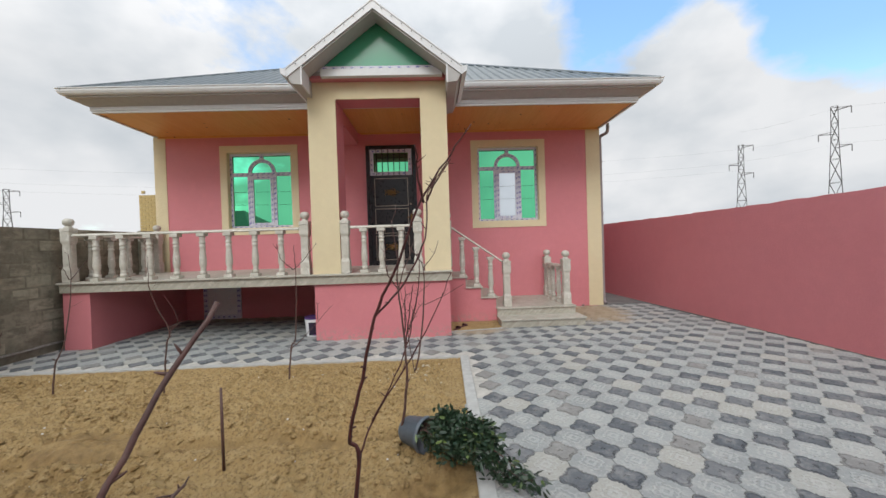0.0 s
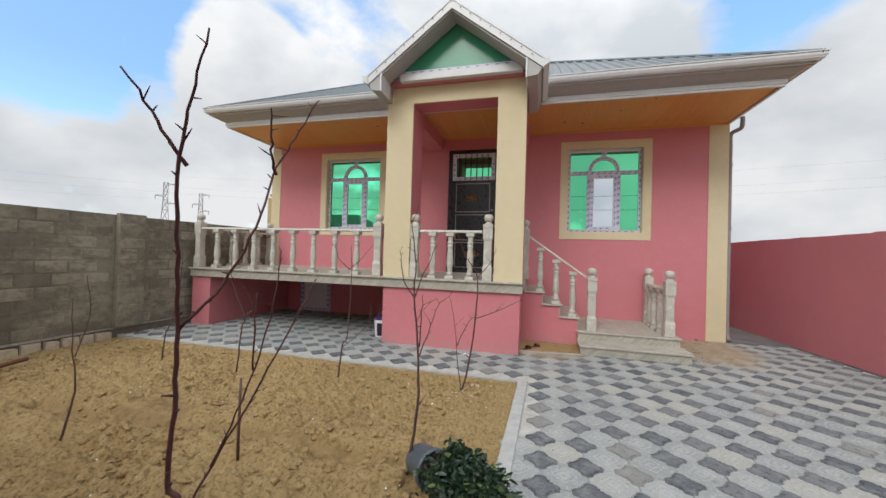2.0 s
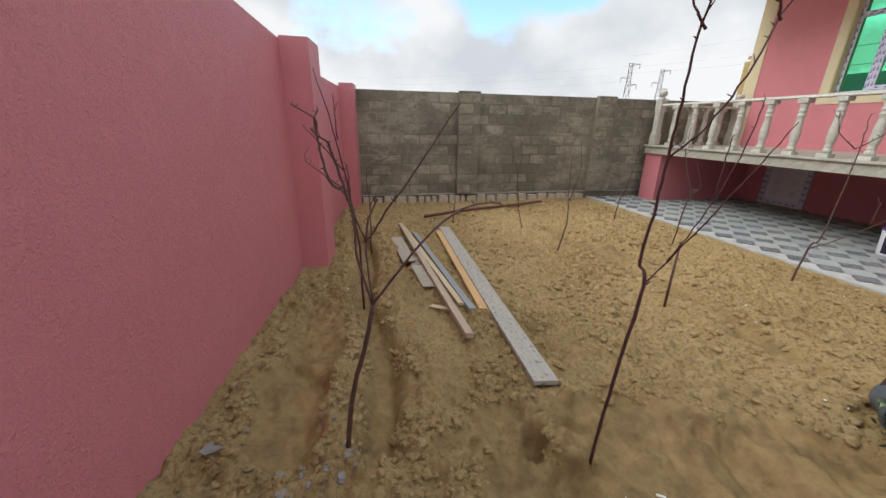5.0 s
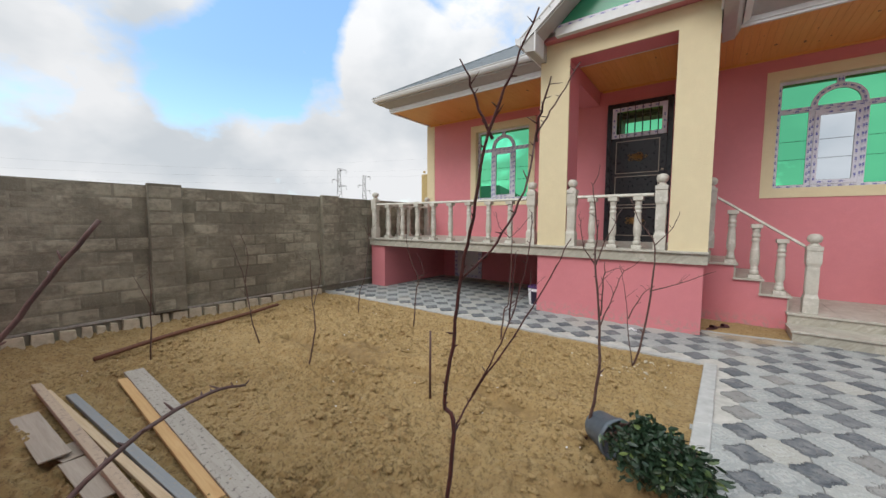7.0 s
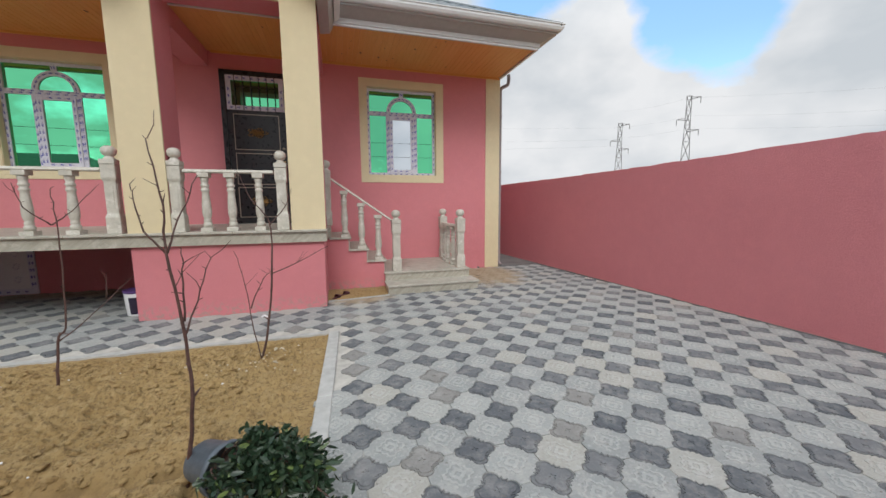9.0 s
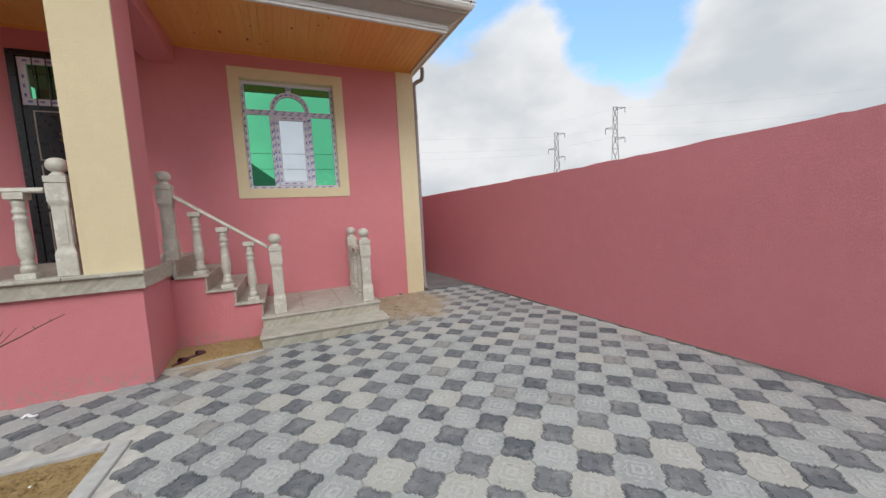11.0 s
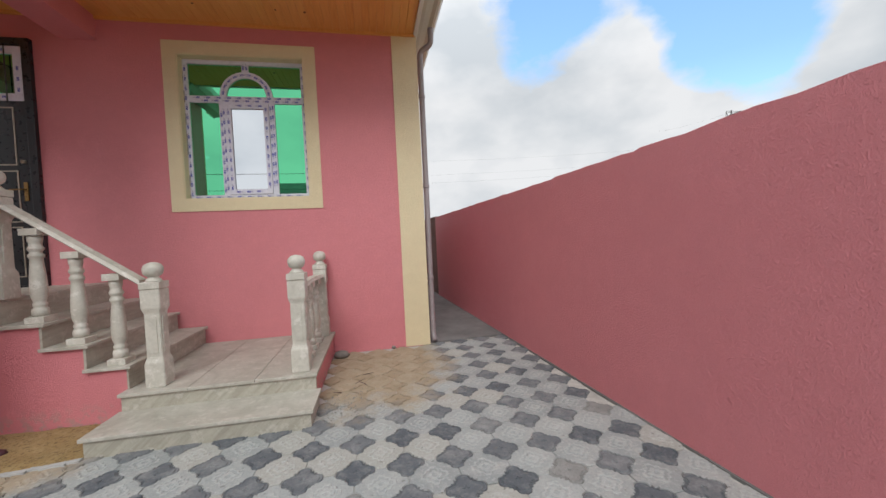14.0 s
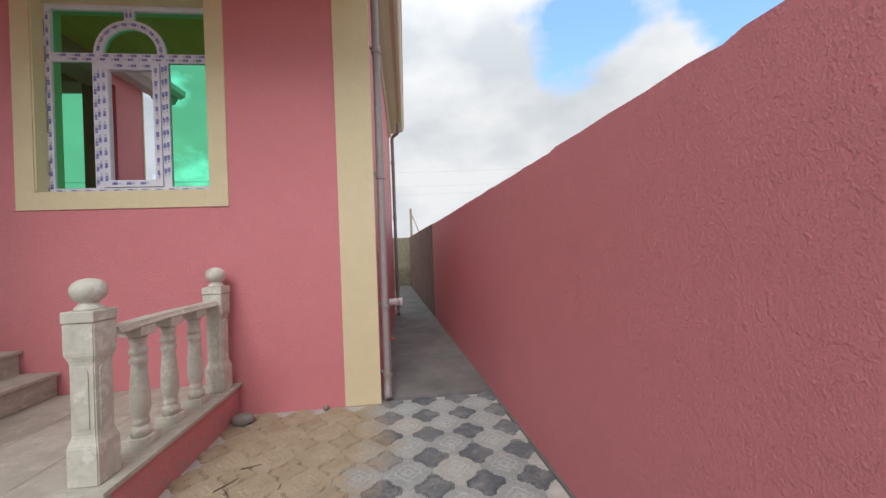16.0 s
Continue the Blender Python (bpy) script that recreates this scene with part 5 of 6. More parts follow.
# ---- saplings ----
def sapling(name_label, base, limbs, r0, material=BARK, seed=0, twigs=6, tip=0.2, spur=1.0, child=0.5, top=0.26):
    """limbs: lists of points, the first of which is the stem; each tapers from where it begins."""
    rg = random.Random(seed)
    ob = thing("sapling", name_label, "young tree", base, "bare saplings in the bed")
    o = Vector(base)
    for n, limb in enumerate(limbs):
        pts = smooth_line(limb, 5)
        pts = [p + Vector((rg.gauss(0, 0.003 * spur), rg.gauss(0, 0.003 * spur), 0)) for p in pts]
        a = r0 if n == 0 else r0 * child * (0.7 if n > 4 else 1.0)
        b = r0 * top if n == 0 else r0 * tip
        m = len(pts)
        radii = []
        for i in range(m):
            r = a + (b - a) * i / (m - 1)
            if n and i == 0:
                r *= 1.15
            radii.append(r * (1.06 if i % 3 == 2 else 1.0))
        bm = bmesh.new()
        tube(bm, [p - o for p in pts], radii, 8)
        # buds and short spurs
        for i in range(2, m):
            if rg.random() < 0.55:
                d = Vector((rg.uniform(-1, 1), rg.uniform(-1, 1), rg.uniform(0.1, 1))).normalized()
                ln = rg.choice((0.012, 0.015, 0.02, 0.02, 0.05)) * spur + r0 * 0.6
                q = pts[i] - o
                tube(bm, [q, q + d * ln * 0.6, q + d * ln], [radii[i] * 0.7, radii[i] * 0.55, radii[i] * 0.25], 5)
        part("trunk" if n == 0 else "branch", bm, material, ob, smooth=True)
    main = [smooth_line(l, 5) for l in limbs]
    for k in range(twigs):
        l = rg.choice(main)
        i = rg.randrange(len(l) // 2, len(l))
        p = l[i]
        d = Vector((rg.uniform(-1, 1), rg.uniform(-1, 1), rg.uniform(0.3, 1.2))).normalized()
        ln = rg.uniform(0.06, 0.2)
        bm = bmesh.new()
        tube(bm, [p - o, p - o + d * ln * 0.5 + Vector((rg.gauss(0, .01), rg.gauss(0, .01), 0)), p - o + d * ln], [r0 * 0.22, r0 * 0.18, r0 * 0.1], 5)
        part("twig", bm, material, ob, smooth=True)
    return ob


sapling("bare forked sapling with dark red bark in a muddy basin", (-0.55, 0.73, -0.08), [
    [(-0.55, 0.73, -0.08), (-0.50, 0.725, 0.5), (-0.44, 0.71, 0.97), (-0.46, 0.69, 1.06), (-0.41, 0.66, 1.25), (-0.36, 0.62, 1.44), (-0.28, 0.55, 1.60), (-0.21, 0.49, 1.76), (-0.15, 0.46, 1.84), (-0.09, 0.43, 1.92)],
    [(-0.36, 0.62, 1.44), (-0.27, 0.64, 1.54), (-0.21, 0.66, 1.66), (-0.20, 0.70, 1.79), (-0.16, 0.71, 1.86), (-0.11, 0.71, 1.94)],
    [(-0.21, 0.50, 1.75), (-0.22, 0.46, 1.81), (-0.22, 0.41, 1.87)],
    [(-0.20, 0.70, 1.78), (-0.17, 0.65, 1.83), (-0.13, 0.60, 1.88)],
    [(-0.44, 0.71, 0.97), (-0.40, 0.75, 1.08), (-0.27, 0.74, 1.28), (-0.19, 0.74, 1.42), (-0.13, 0.76, 1.55)],
    [(-0.400, 0.750, 1.080), (-0.306, 0.740, 1.258), (-0.262, 0.750, 1.392), (-0.235, 0.760, 1.534), (-0.235, 0.770, 1.612)],
    [(-0.283, 0.745, 1.327), (-0.267, 0.730, 1.435), (-0.256, 0.720, 1.513)]], 0.0082, BARK, 1, 0, 0.16, 0.5, 0.40, 0.16)
sapling("bare many-limbed sapling with dark bark near the front wall", (-0.82, -0.45, -0.02), [
    [(-0.82, -0.45, -0.02), (-0.78, -0.40, 0.35), (-0.715, -0.33, 0.65), (-0.66, -0.29, 0.87)],
    [(-0.66, -0.29, 0.87), (-0.58, -0.19, 1.04), (-0.56, -0.08, 1.18), (-0.57, 0.03, 1.255), (-0.595, 0.14, 1.27), (-0.62, 0.21, 1.25)],
    [(-0.660, -0.290, 0.870), (-0.670, -0.337, 1.058), (-0.667, -0.338, 1.166), (-0.663, -0.354, 1.274), (-0.660, -0.375, 1.314)],
    [(-0.660, -0.375, 1.314), (-0.660, -0.398, 1.329), (-0.653, -0.414, 1.359), (-0.645, -0.429, 1.431), (-0.638, -0.435, 1.497), (-0.630, -0.437, 1.541), (-0.620, -0.500, 1.580)],
    [(-0.663, -0.354, 1.274), (-0.665, -0.380, 1.376), (-0.649, -0.398, 1.442), (-0.633, -0.405, 1.470), (-0.616, -0.430, 1.490), (-0.600, -0.446, 1.511)],
    [(-0.660, -0.290, 0.870), (-0.660, -0.303, 1.070), (-0.672, -0.302, 1.122), (-0.684, -0.331, 1.194), (-0.696, -0.346, 1.258), (-0.708, -0.349, 1.344), (-0.720, -0.356, 1.393)],
    [(-0.672, -0.302, 1.122), (-0.630, -0.266, 1.180), (-0.570, -0.228, 1.264), (-0.520, -0.190, 1.323), (-0.460, -0.120, 1.440), (-0.440, -0.075, 1.515), (-0.410, -0.030, 1.590)],
    [(-0.640, -0.436, 1.497), (-0.640, -0.438, 1.540), (-0.640, -0.426, 1.567)],
    [(-0.660, -0.302, 1.129), (-0.655, -0.293, 1.198), (-0.650, -0.271, 1.249), (-0.650, -0.256, 1.284)]], 0.0125, BARKGREY, 2, 0, 0.20, 0.3, 0.42, 0.7)
sapling("bare upright sapling leaning beside the fallen potted shrub", (-0.51, 2.48, -0.03), [
    [(-0.51, 2.48, -0.03), (-0.43, 2.45, 0.54), (-0.43, 2.45, 0.84), (-0.47, 2.44, 1.30), (-0.47, 2.44, 1.54), (-0.50, 2.43, 1.84)],
    [(-0.47, 2.44, 1.30), (-0.54, 2.41, 1.41), (-0.57, 2.40, 1.60)],
    [(-0.47, 2.44, 1.30), (-0.42, 2.46, 1.46), (-0.33, 2.49, 1.68)],
    [(-0.44, 2.45, 0.87), (-0.39, 2.48, 1.0), (-0.31, 2.51, 1.26)],
    [(-0.43, 2.45, 0.95), (-0.42, 2.46, 1.18), (-0.42, 2.46, 1.32)]], 0.0115, BARKGREY, 3, 7)
sapling("bare twin-stemmed sapling at the paved edge", (-0.47, 4.22, -0.04), [
    [(-0.47, 4.22, -0.04), (-0.38, 4.24, 0.39), (-0.32, 4.25, 0.97), (-0.32, 4.25, 1.36), (-0.46, 4.22, 1.59), (-0.56, 4.20, 1.85)],
    [(-0.32, 4.25, 1.34), (-0.17, 4.28, 1.53), (-0.11, 4.30, 1.70)],
    [(-0.34, 4.25, 0.85), (-0.09, 4.30, 0.95), (0.21, 4.36, 1.10)],
    [(-0.47, 4.22, -0.02), (-0.53, 4.21, 0.41), (-0.56, 4.20, 0.76), (-0.63, 4.19, 1.10)],
    [(-0.53, 4.21, 0.53), (-0.41, 4.23, 0.80), (-0.30, 4.26, 0.91)]], 0.012, BARKGREY, 4, 6)
sapling("bare sapling with an open forked head before the porch", (-2.03, 4.10, -0.04), [
    [(-2.03, 4.10, -0.04), (-2.0, 4.12, 0.40), (-1.95, 4.16, 0.56), (-1.93, 4.17, 1.34), (-1.94, 4.17, 1.68)],
    [(-1.95, 4.15, 1.38), (-2.07, 4.08, 1.53), (-2.11, 4.06, 1.72)],
    [(-1.95, 4.15, 1.38), (-1.85, 4.22, 1.49), (-1.70, 4.32, 1.71)],
    [(-2.0, 4.13, 0.39), (-1.85, 4.22, 0.53), (-1.59, 4.39, 0.84)],
    [(-1.72, 4.30, 0.71), (-1.71, 4.31, 0.92)]], 0.0115, BARKGREY, 5, 4)
sapling("thin bare sapling before the cellar recess", (-3.47, 3.98, -0.04), [
    [(-3.47, 3.98, -0.04), (-3.44, 4.0, 0.49), (-3.41, 4.02, 0.70), (-3.50, 3.96, 0.99), (-3.55, 3.92, 1.26), (-3.55, 3.92, 1.60)],
    [(-3.42, 4.01, 0.66), (-3.34, 4.07, 0.82), (-3.43, 4.01, 1.11)],
    [(-3.41, 4.03, 0.73), (-3.30, 4.11, 0.81)]], 0.010, BARKGREY, 6, 2)
sapling("thin bare sapling near the grey wall", (-4.77, 3.98, -0.04), [
    [(-4.77, 3.98, -0.04), (-4.75, 4.0, 0.34), (-4.69, 4.06, 0.59), (-4.64, 4.12, 1.28), (-4.65, 4.11, 1.67)],
    [(-4.64, 4.11, 1.35), (-4.69, 4.06, 1.53)],
    [(-4.64, 4.12, 1.35), (-4.53, 4.23, 1.59)]], 0.010, BARKGREY, 7, 2)
sapling("thin bare sapling before the grey wall", (-4.62, 2.16, -0.04), [
    [(-4.62, 2.16, -0.04), (-4.65, 2.09, 0.31), (-4.68, 2.03, 0.83), (-4.74, 1.91, 1.33)],
    [(-4.68, 2.04, 0.78), (-4.66, 2.08, 1.16), (-4.70, 2.0, 1.45)]], 0.010, BARKGREY, 8, 2)
sapling("thin crooked sapling in the dug bed", (-3.36, 2.08, -0.04), [
    [(-3.36, 2.08, -0.04), (-3.31, 2.15, 0.39), (-3.32, 2.13, 0.74), (-3.33, 2.12, 1.15)],
    [(-3.31, 2.14, 0.67), (-3.27, 2.21, 1.01), (-3.28, 2.18, 1.35)]], 0.010, BARKGREY, 9, 2)
sapling("bare sapling standing close to the pink wall", (-2.32, -0.36, -0.04), [
    [(-2.32, -0.36, -0.04), (-2.32, -0.37, 0.55), (-2.32, -0.42, 1.01), (-2.31, -0.51, 1.49), (-2.30, -0.61, 1.89)],
    [(-2.32, -0.45, 1.18), (-2.30, -0.63, 1.41), (-2.30, -0.72, 1.51)],
    [(-2.31, -0.48, 1.41), (-2.31, -0.49, 1.72)],
    [(-2.32, -0.42, 1.01), (-2.31, -0.58, 1.13), (-2.30, -0.72, 1.25)]], 0.010, BARK, 10, 4)
sapling("thin bare sapling far along the bed", (-4.92, 1.08, -0.04), [
    [(-4.92, 1.08, -0.04), (-4.91, 1.11, 0.61), (-4.91, 1.11, 1.07)],
    [(-4.91, 1.11, 0.61), (-4.95, 0.97, 1.01)]], 0.009, BARKGREY, 12, 2)
sapling("thin bare sapling by the pink wall", (-3.78, -0.26, -0.04), [
    [(-3.78, -0.26, -0.04), (-3.78, -0.25, 0.57), (-3.78, -0.26, 1.02), (-3.79, 0.0, 1.15)],
    [(-3.78, -0.25, 0.57), (-3.79, -0.15, 0.77)]], 0.009, BARKGREY, 13, 3)
bm = bmesh.new()
tube(bm, [(-1.80, 2.30, -0.06), (-1.80, 2.30, 0.30), (-1.805, 2.31, 0.62)], [0.012, 0.011, 0.009], 8)
tagged(part("garden_stake", bm, BARKGREY, smooth=True), "thin dark wooden stake in the soil", "stake")


# ---- planks and pole ----
def plank(p, q, width, thick, material, label, z=0.02, twist=0.0, name="plank"):
    p, q = Vector(p), Vector(q)
    ln = (q - p).length
    bm = bmesh.new()
    box(bm, -ln / 2, ln / 2, -width / 2, width / 2, 0, thick, 0.004)
    for v in bm.verts:
        v.co.y += 0.004 * math.sin(v.co.x * 3)
        if abs(v.co.x) > ln / 2 - 0.02:
            v.co.x += 0.02 * v.co.y / width
    ob = tagged(part(name, bm, material), label, name, "timber lying on the soil")
    ob.location = ((p.x + q.x) / 2, (p.y + q.y) / 2, z)
    ob.rotation_euler = (twist, 0, math.atan2(q.y - p.y, q.x - p.x))
    return ob


plank((-4.56, 0.85), (-1.03, 0.735), 0.155, 0.035, CEMENTWOOD, "long cement-splashed grey board on the soil", 0.018)
plank((-4.42, 0.735), (-2.0, 0.65), 0.075, 0.025, FRESHWOOD, "fresh yellow pine plank on the soil", 0.015)
plank((-4.34, 0.37), (-2.0, 0.55), 0.06, 0.035, BLUEMETAL, "dull blue-grey steel profile on the soil", 0.015)
plank((-4.76, 0.20), (-1.57, 0.40), 0.06, 0.04, STAINWOOD, "half-stained wooden batten on other timber", 0.05, name="batten")
plank((-4.62, 0.25), (-2.12, 0.48), 0.05, 0.03, PALEWOOD, "pale wooden batten under another batten", 0.018, name="batten")
plank((-4.13, 0.09), (-3.20, 0.15), 0.15, 0.012, OLDWOOD, "thin weathered board half in the soil", 0.042, 0.04, name="board")
plank((-3.08, 0.25), (-2.50, 0.29), 0.19, 0.012, OLDWOOD, "thin weathered board half in the soil", 0.038, -0.03, name="board")
plank((-3.40, 0.20), (-3.16, 0.25), 0.14, 0.012, OLDWOOD, "short weathered board end half in the soil", 0.012, 0.05, name="board")
plank((-2.18, 0.22), (-2.08, 0.37), 0.05, 0.01, PALEWOOD, "short pale wood offcut on the soil", 0.01, name="offcut")
bm = bmesh.new()
tube(bm, smooth_line([(-5.34, 0.68, 0.03), (-5.60, 1.5, 0.06), (-5.88, 2.4, 0.05), (-6.14, 3.25, 0.06)], 6), 0.028, 8)
tagged(part("pole", bm, REDPOLE, smooth=True), "long reddish wooden pole lying on the soil", "pole")

# ---- hose ----
HOSE = Nodes("green_braided_hose", 0.6)
HOSE.colour(HOSE.mix(HOSE.ramp(HOSE.noise(180, 2), 0.45, 0.55), (0.085, 0.115, 0.085), (0.16, 0.185, 0.135)))
HOSE.bump(HOSE.noise(200, 2), 0.5, 0.003)
bm = bmesh.new()
hp = [(-0.29, 0.08), (-0.36, 0.22), (-0.39, 0.36), (-0.37, 0.52), (-0.31, 0.67), (-0.19, 0.87), (-0.05, 1.07), (0.10, 1.23)]
tube(bm, [Vector((p.x, p.y, 0.016 + bed_height(min(p.x, 0.0), p.y)[0] * (p.x < 0))) for p in smooth_line([(x, y, 0) for x, y in hp], 8)], 0.0155, 10)
hp = [(-0.30, 0.65), (-0.23, 0.68), (-0.14, 0.69), (-0.03, 0.69)]
tube(bm, [Vector((p.x, p.y, 0.022 + bed_height(min(p.x, 0.0), p.y)[0] * (p.x < 0))) for p in smooth_line([(x, y, 0) for x, y in hp], 8)], 0.0145, 10)
tagged(part("garden_hose", bm, HOSE.mat, smooth=True), "green braided garden hose curled on wet soil", "hose")

bm = bmesh.new()
tube(bm, smooth_line([(-0.04, -0.01, 0.0), (-0.01, 0.01, 0.012), (0.01, -0.005, 0.006), (0.05, 0.005, 0.01)], 5), [0.006] * 15 + [0.003], 5)
ob = tagged(part("plastic_scrap", bm, WHITEPVC, smooth=True), "small twisted white plastic scrap on wet soil", "litter")
ob.location = (-0.32, 0.97, bed_height(-0.32, 0.97)[0] + 0.006)

bm = bmesh.new()
tube(bm, [(-0.02, 0, 0), (0.02, 0.004, 0)], 0.004, 8)
ob = tagged(part("cigarette_stub", bm, WHITEPVC), "short white cigarette stub on wet soil", "litter")
ob.location = (-0.37, 0.82, bed_height(-0.37, 0.82)[0] + 0.008)

# ---- fallen potted shrub ----
shrub = thing("potted_shrub", "leafy dark green shrub fallen over in a grey pot", "shrub", (-0.30, 2.42, 0.0))
POT = plain("grey_plastic_pot", (0.10, 0.125, 0.15), 0.5, 0, 0.25, 14)
bm = bmesh.new()
lathe(bm, [(0.085, 0), (0.105, 0.03), (0.125, 0.20), (0.138, 0.205), (0.138, 0.24), (0.128, 0.24), (0.118, 0.20), (0.02, 0.19)], 24)
pot = part("pot", bm, POT, shrub, "grey plastic nursery pot", smooth=True)
pot.location = (-0.16, 0.13, 0.13)
pot.rotation_euler = Vector((0.75, -0.62, 0.05)).to_track_quat('Z', 'Y').to_euler()
rg = random.Random(21)
stems = []
axis = [Vector((-0.02, 0.02, 0.14)), Vector((0.12, -0.10, 0.22)), Vector((0.30, -0.25, 0.18))]
bm = bmesh.new()
for k in range(24):
    a = rg.uniform(0, 2 * math.pi)
    spread = rg.uniform(0.04, 0.17)
    end = Vector((0.31 + rg.uniform(-0.10, 0.12), -0.26 + rg.uniform(-0.12, 0.10), 0.08)) + Vector((math.cos(a) * spread, math.sin(a) * spread * 0.9, abs(math.sin(a * 1.7)) * 0.20))
    if k < 4:
        end = Vector((0.52 + 0.07 * k, -0.44 - 0.05 * k, 0.05 + 0.015 * k))
    mid = (Vector((0, 0, 0.14)) + end) / 2 + Vector((rg.gauss(0, 0.04), rg.gauss(0, 0.04), 0.10))
    pts = smooth_line([(-0.05, 0.04, 0.14), mid, end], 8)
    stems.append(pts)
    tube(bm, pts, [0.007 - 0.005 * i / (len(pts) - 1) for i in range(len(pts))], 5)
part("stems", bm, BARKGREY, shrub)
vs, fs = [], []
for s in stems:
    for i in range(8, len(s)):
        for _ in range(14):
            d = (s[min(i + 1, len(s) - 1)] - s[i - 1]).normalized()
            o = s[i] + Vector((rg.gauss(0, 0.032), rg.gauss(0, 0.032), rg.gauss(0, 0.025)))
            o.z = max(o.z, 0.03)
            way = (d * 0.6 + Vector((rg.gauss(0, 0.6), rg.gauss(0, 0.6), rg.gauss(0.15, 0.45)))).normalized()
            side = way.cross(Vector((rg.gauss(0, 1), rg.gauss(0, 1), rg.gauss(0, 1)))).normalized()
            up = side.cross(way)
            ln, w = rg.uniform(0.040, 0.070), rg.uniform(0.009, 0.0135)
            b = len(vs)
            for u, v, h in ((0, 0, 0), (0.35, 1, 0.15), (0.35, -1, 0.15), (0.4, 0, 0), (0.75, 0.75, 0.05), (0.75, -0.75, 0.05), (1, 0, -0.1)):
                q = o + way * (u * ln) + side * (v * w) + up * (h * w)
                vs.append((q.x, q.y, max(q.z, 0.012)))
            fs += [(b, b + 1, b + 3), (b, b + 3, b + 2), (b + 1, b + 4, b + 3), (b + 3, b + 5, b + 2), (b + 3, b + 4, b + 6), (b + 3, b + 6, b + 5)]
me = bpy.data.meshes.new("foliage")
me.from_pydata(vs, [], fs)
me.materials.append(LEAF)
ob = new("foliage", me)
ob.parent = shrub
tagged(ob, "dense small dark glossy leaves", kind="stuff")

# ---- bucket and shoes ----
bucket = thing("bucket", "white plastic bucket with purple lid and dark label", "bucket", (-2.475, 6.42, 0.0))
PURPLE = plain("purple_plastic", (0.09, 0.045, 0.17), 0.4)
LABEL = plain("dark_label", (0.025, 0.018, 0.04), 0.4)
VIOLET = plain("violet_flower_print", (0.28, 0.05, 0.36), 0.5)
bm = bmesh.new()
lathe(bm, [(0.135, 0), (0.14, 0.01), (0.158, 0.31), (0.158, 0.33)], 28)
part("body", bm, WHITEPVC, bucket, smooth=True)
bm = bmesh.new()
lathe(bm, [(0.163, 0.325), (0.168, 0.33), (0.168, 0.352), (0.155, 0.362), (0.14, 0.355), (0.02, 0.353)], 28)
part("lid", bm, PURPLE, bucket, "purple lid")
bm = bmesh.new()
for i in range(12):
    a0, a1 = -1.9 + 0.14 * i, -1.9 + 0.14 * (i + 1)
    bm.faces.new([bm.verts.new(((0.1405 + 0.06 * z) * math.cos(a) * 1.012, (0.1405 + 0.06 * z) * math.sin(a) * 1.012, z)) for a, z in ((a0, 0.03), (a1, 0.03), (a1, 0.27), (a0, 0.27))])
part("label", bm, LABEL, bucket)
bm = bmesh.new()
for i in range(16):
    a, z = rg.gauss(-0.75, 0.16), rg.gauss(0.12, 0.045)
    r = (0.1405 + 0.06 * z) * 1.02
    lathe(bm, [(0.002, -0.012), (0.018, 0), (0.002, 0.012)], 6, (r * math.cos(a), r * math.sin(a), z))
part("flower_print", bm, VIOLET, bucket)

SHOE = plain("maroon_rubber", (0.075, 0.022, 0.03), 0.5, 0, 0.3, 30)
for x, y, yaw in ((0.24, 6.40, 0.9), (0.37, 6.58, 0.6)):
    shoe = thing("slipper", "worn maroon rubber slipper on the sand", "slipper", (x, y, 0.012), "pair of slippers")
    shoe.rotation_euler, shoe.scale = (0, 0, yaw), (0.85, 0.85, 0.85)
    bm = bmesh.new()
    out = [(0.12 * math.cos(a), (0.042 + 0.008 * math.cos(a)) * math.sin(a)) for a in (2 * math.pi * i / 18 for i in range(18))]
    prism(bm, out, "z", 0.0, 0.022)
    part("sole", bm, SHOE, shoe)
    bm = bmesh.new()
    prev = None
    for i in range(5):
        u = 0.0 + 0.11 * i / 4
        h, w = 0.062 * math.cos(0.28 * i) , 0.052 - 0.006 * i
        row = [bm.verts.new((u, w * math.cos(b), 0.02 + h * math.sin(b))) for b in (math.pi * k / 8 for k in range(9))]
        if prev:
            for k in range(8):
                bm.faces.new((prev[k], prev[k + 1], row[k + 1], row[k]))
        prev = row
    bm.faces.new(prev)
    part("upper", bm, SHOE, shoe, smooth=True)

# a ragged lip of cement along the sand patch
bm = bmesh.new()
x = 0.12
while x < 1.08:
    d = rng.uniform(0.06, 0.16)
    y = 6.255 + 0.13 * (x - 0.1) + rng.uniform(-0.008, 0.008)
    prism(bm, [(x, y - rng.uniform(0.012, 0.03)), (x + d, y + 0.13 * d - rng.uniform(0.012, 0.03)), (x + d, y + 0.13 * d + 0.02), (x, y + 0.02)], "z", -0.012, 0.012 + rng.uniform(0, 0.006))
    x += d
tagged(part("cement_lip", bm, KERB), "ragged pale cement lip beside the sand patch", "edging", kind="structure")
bm = bmesh.new()
tube(bm, smooth_line([(-0.05, 0.0, 0.012), (-0.02, 0.02, 0.03), (0.02, -0.01, 0.018), (0.05, 0.01, 0.012)], 4), 0.012, 6)
ob = tagged(part("crumpled_paper", bm, WHITEPVC, smooth=True), "crumpled white paper scrap on the paving", "litter")
ob.location = (-0.69, 5.66, 0.0)

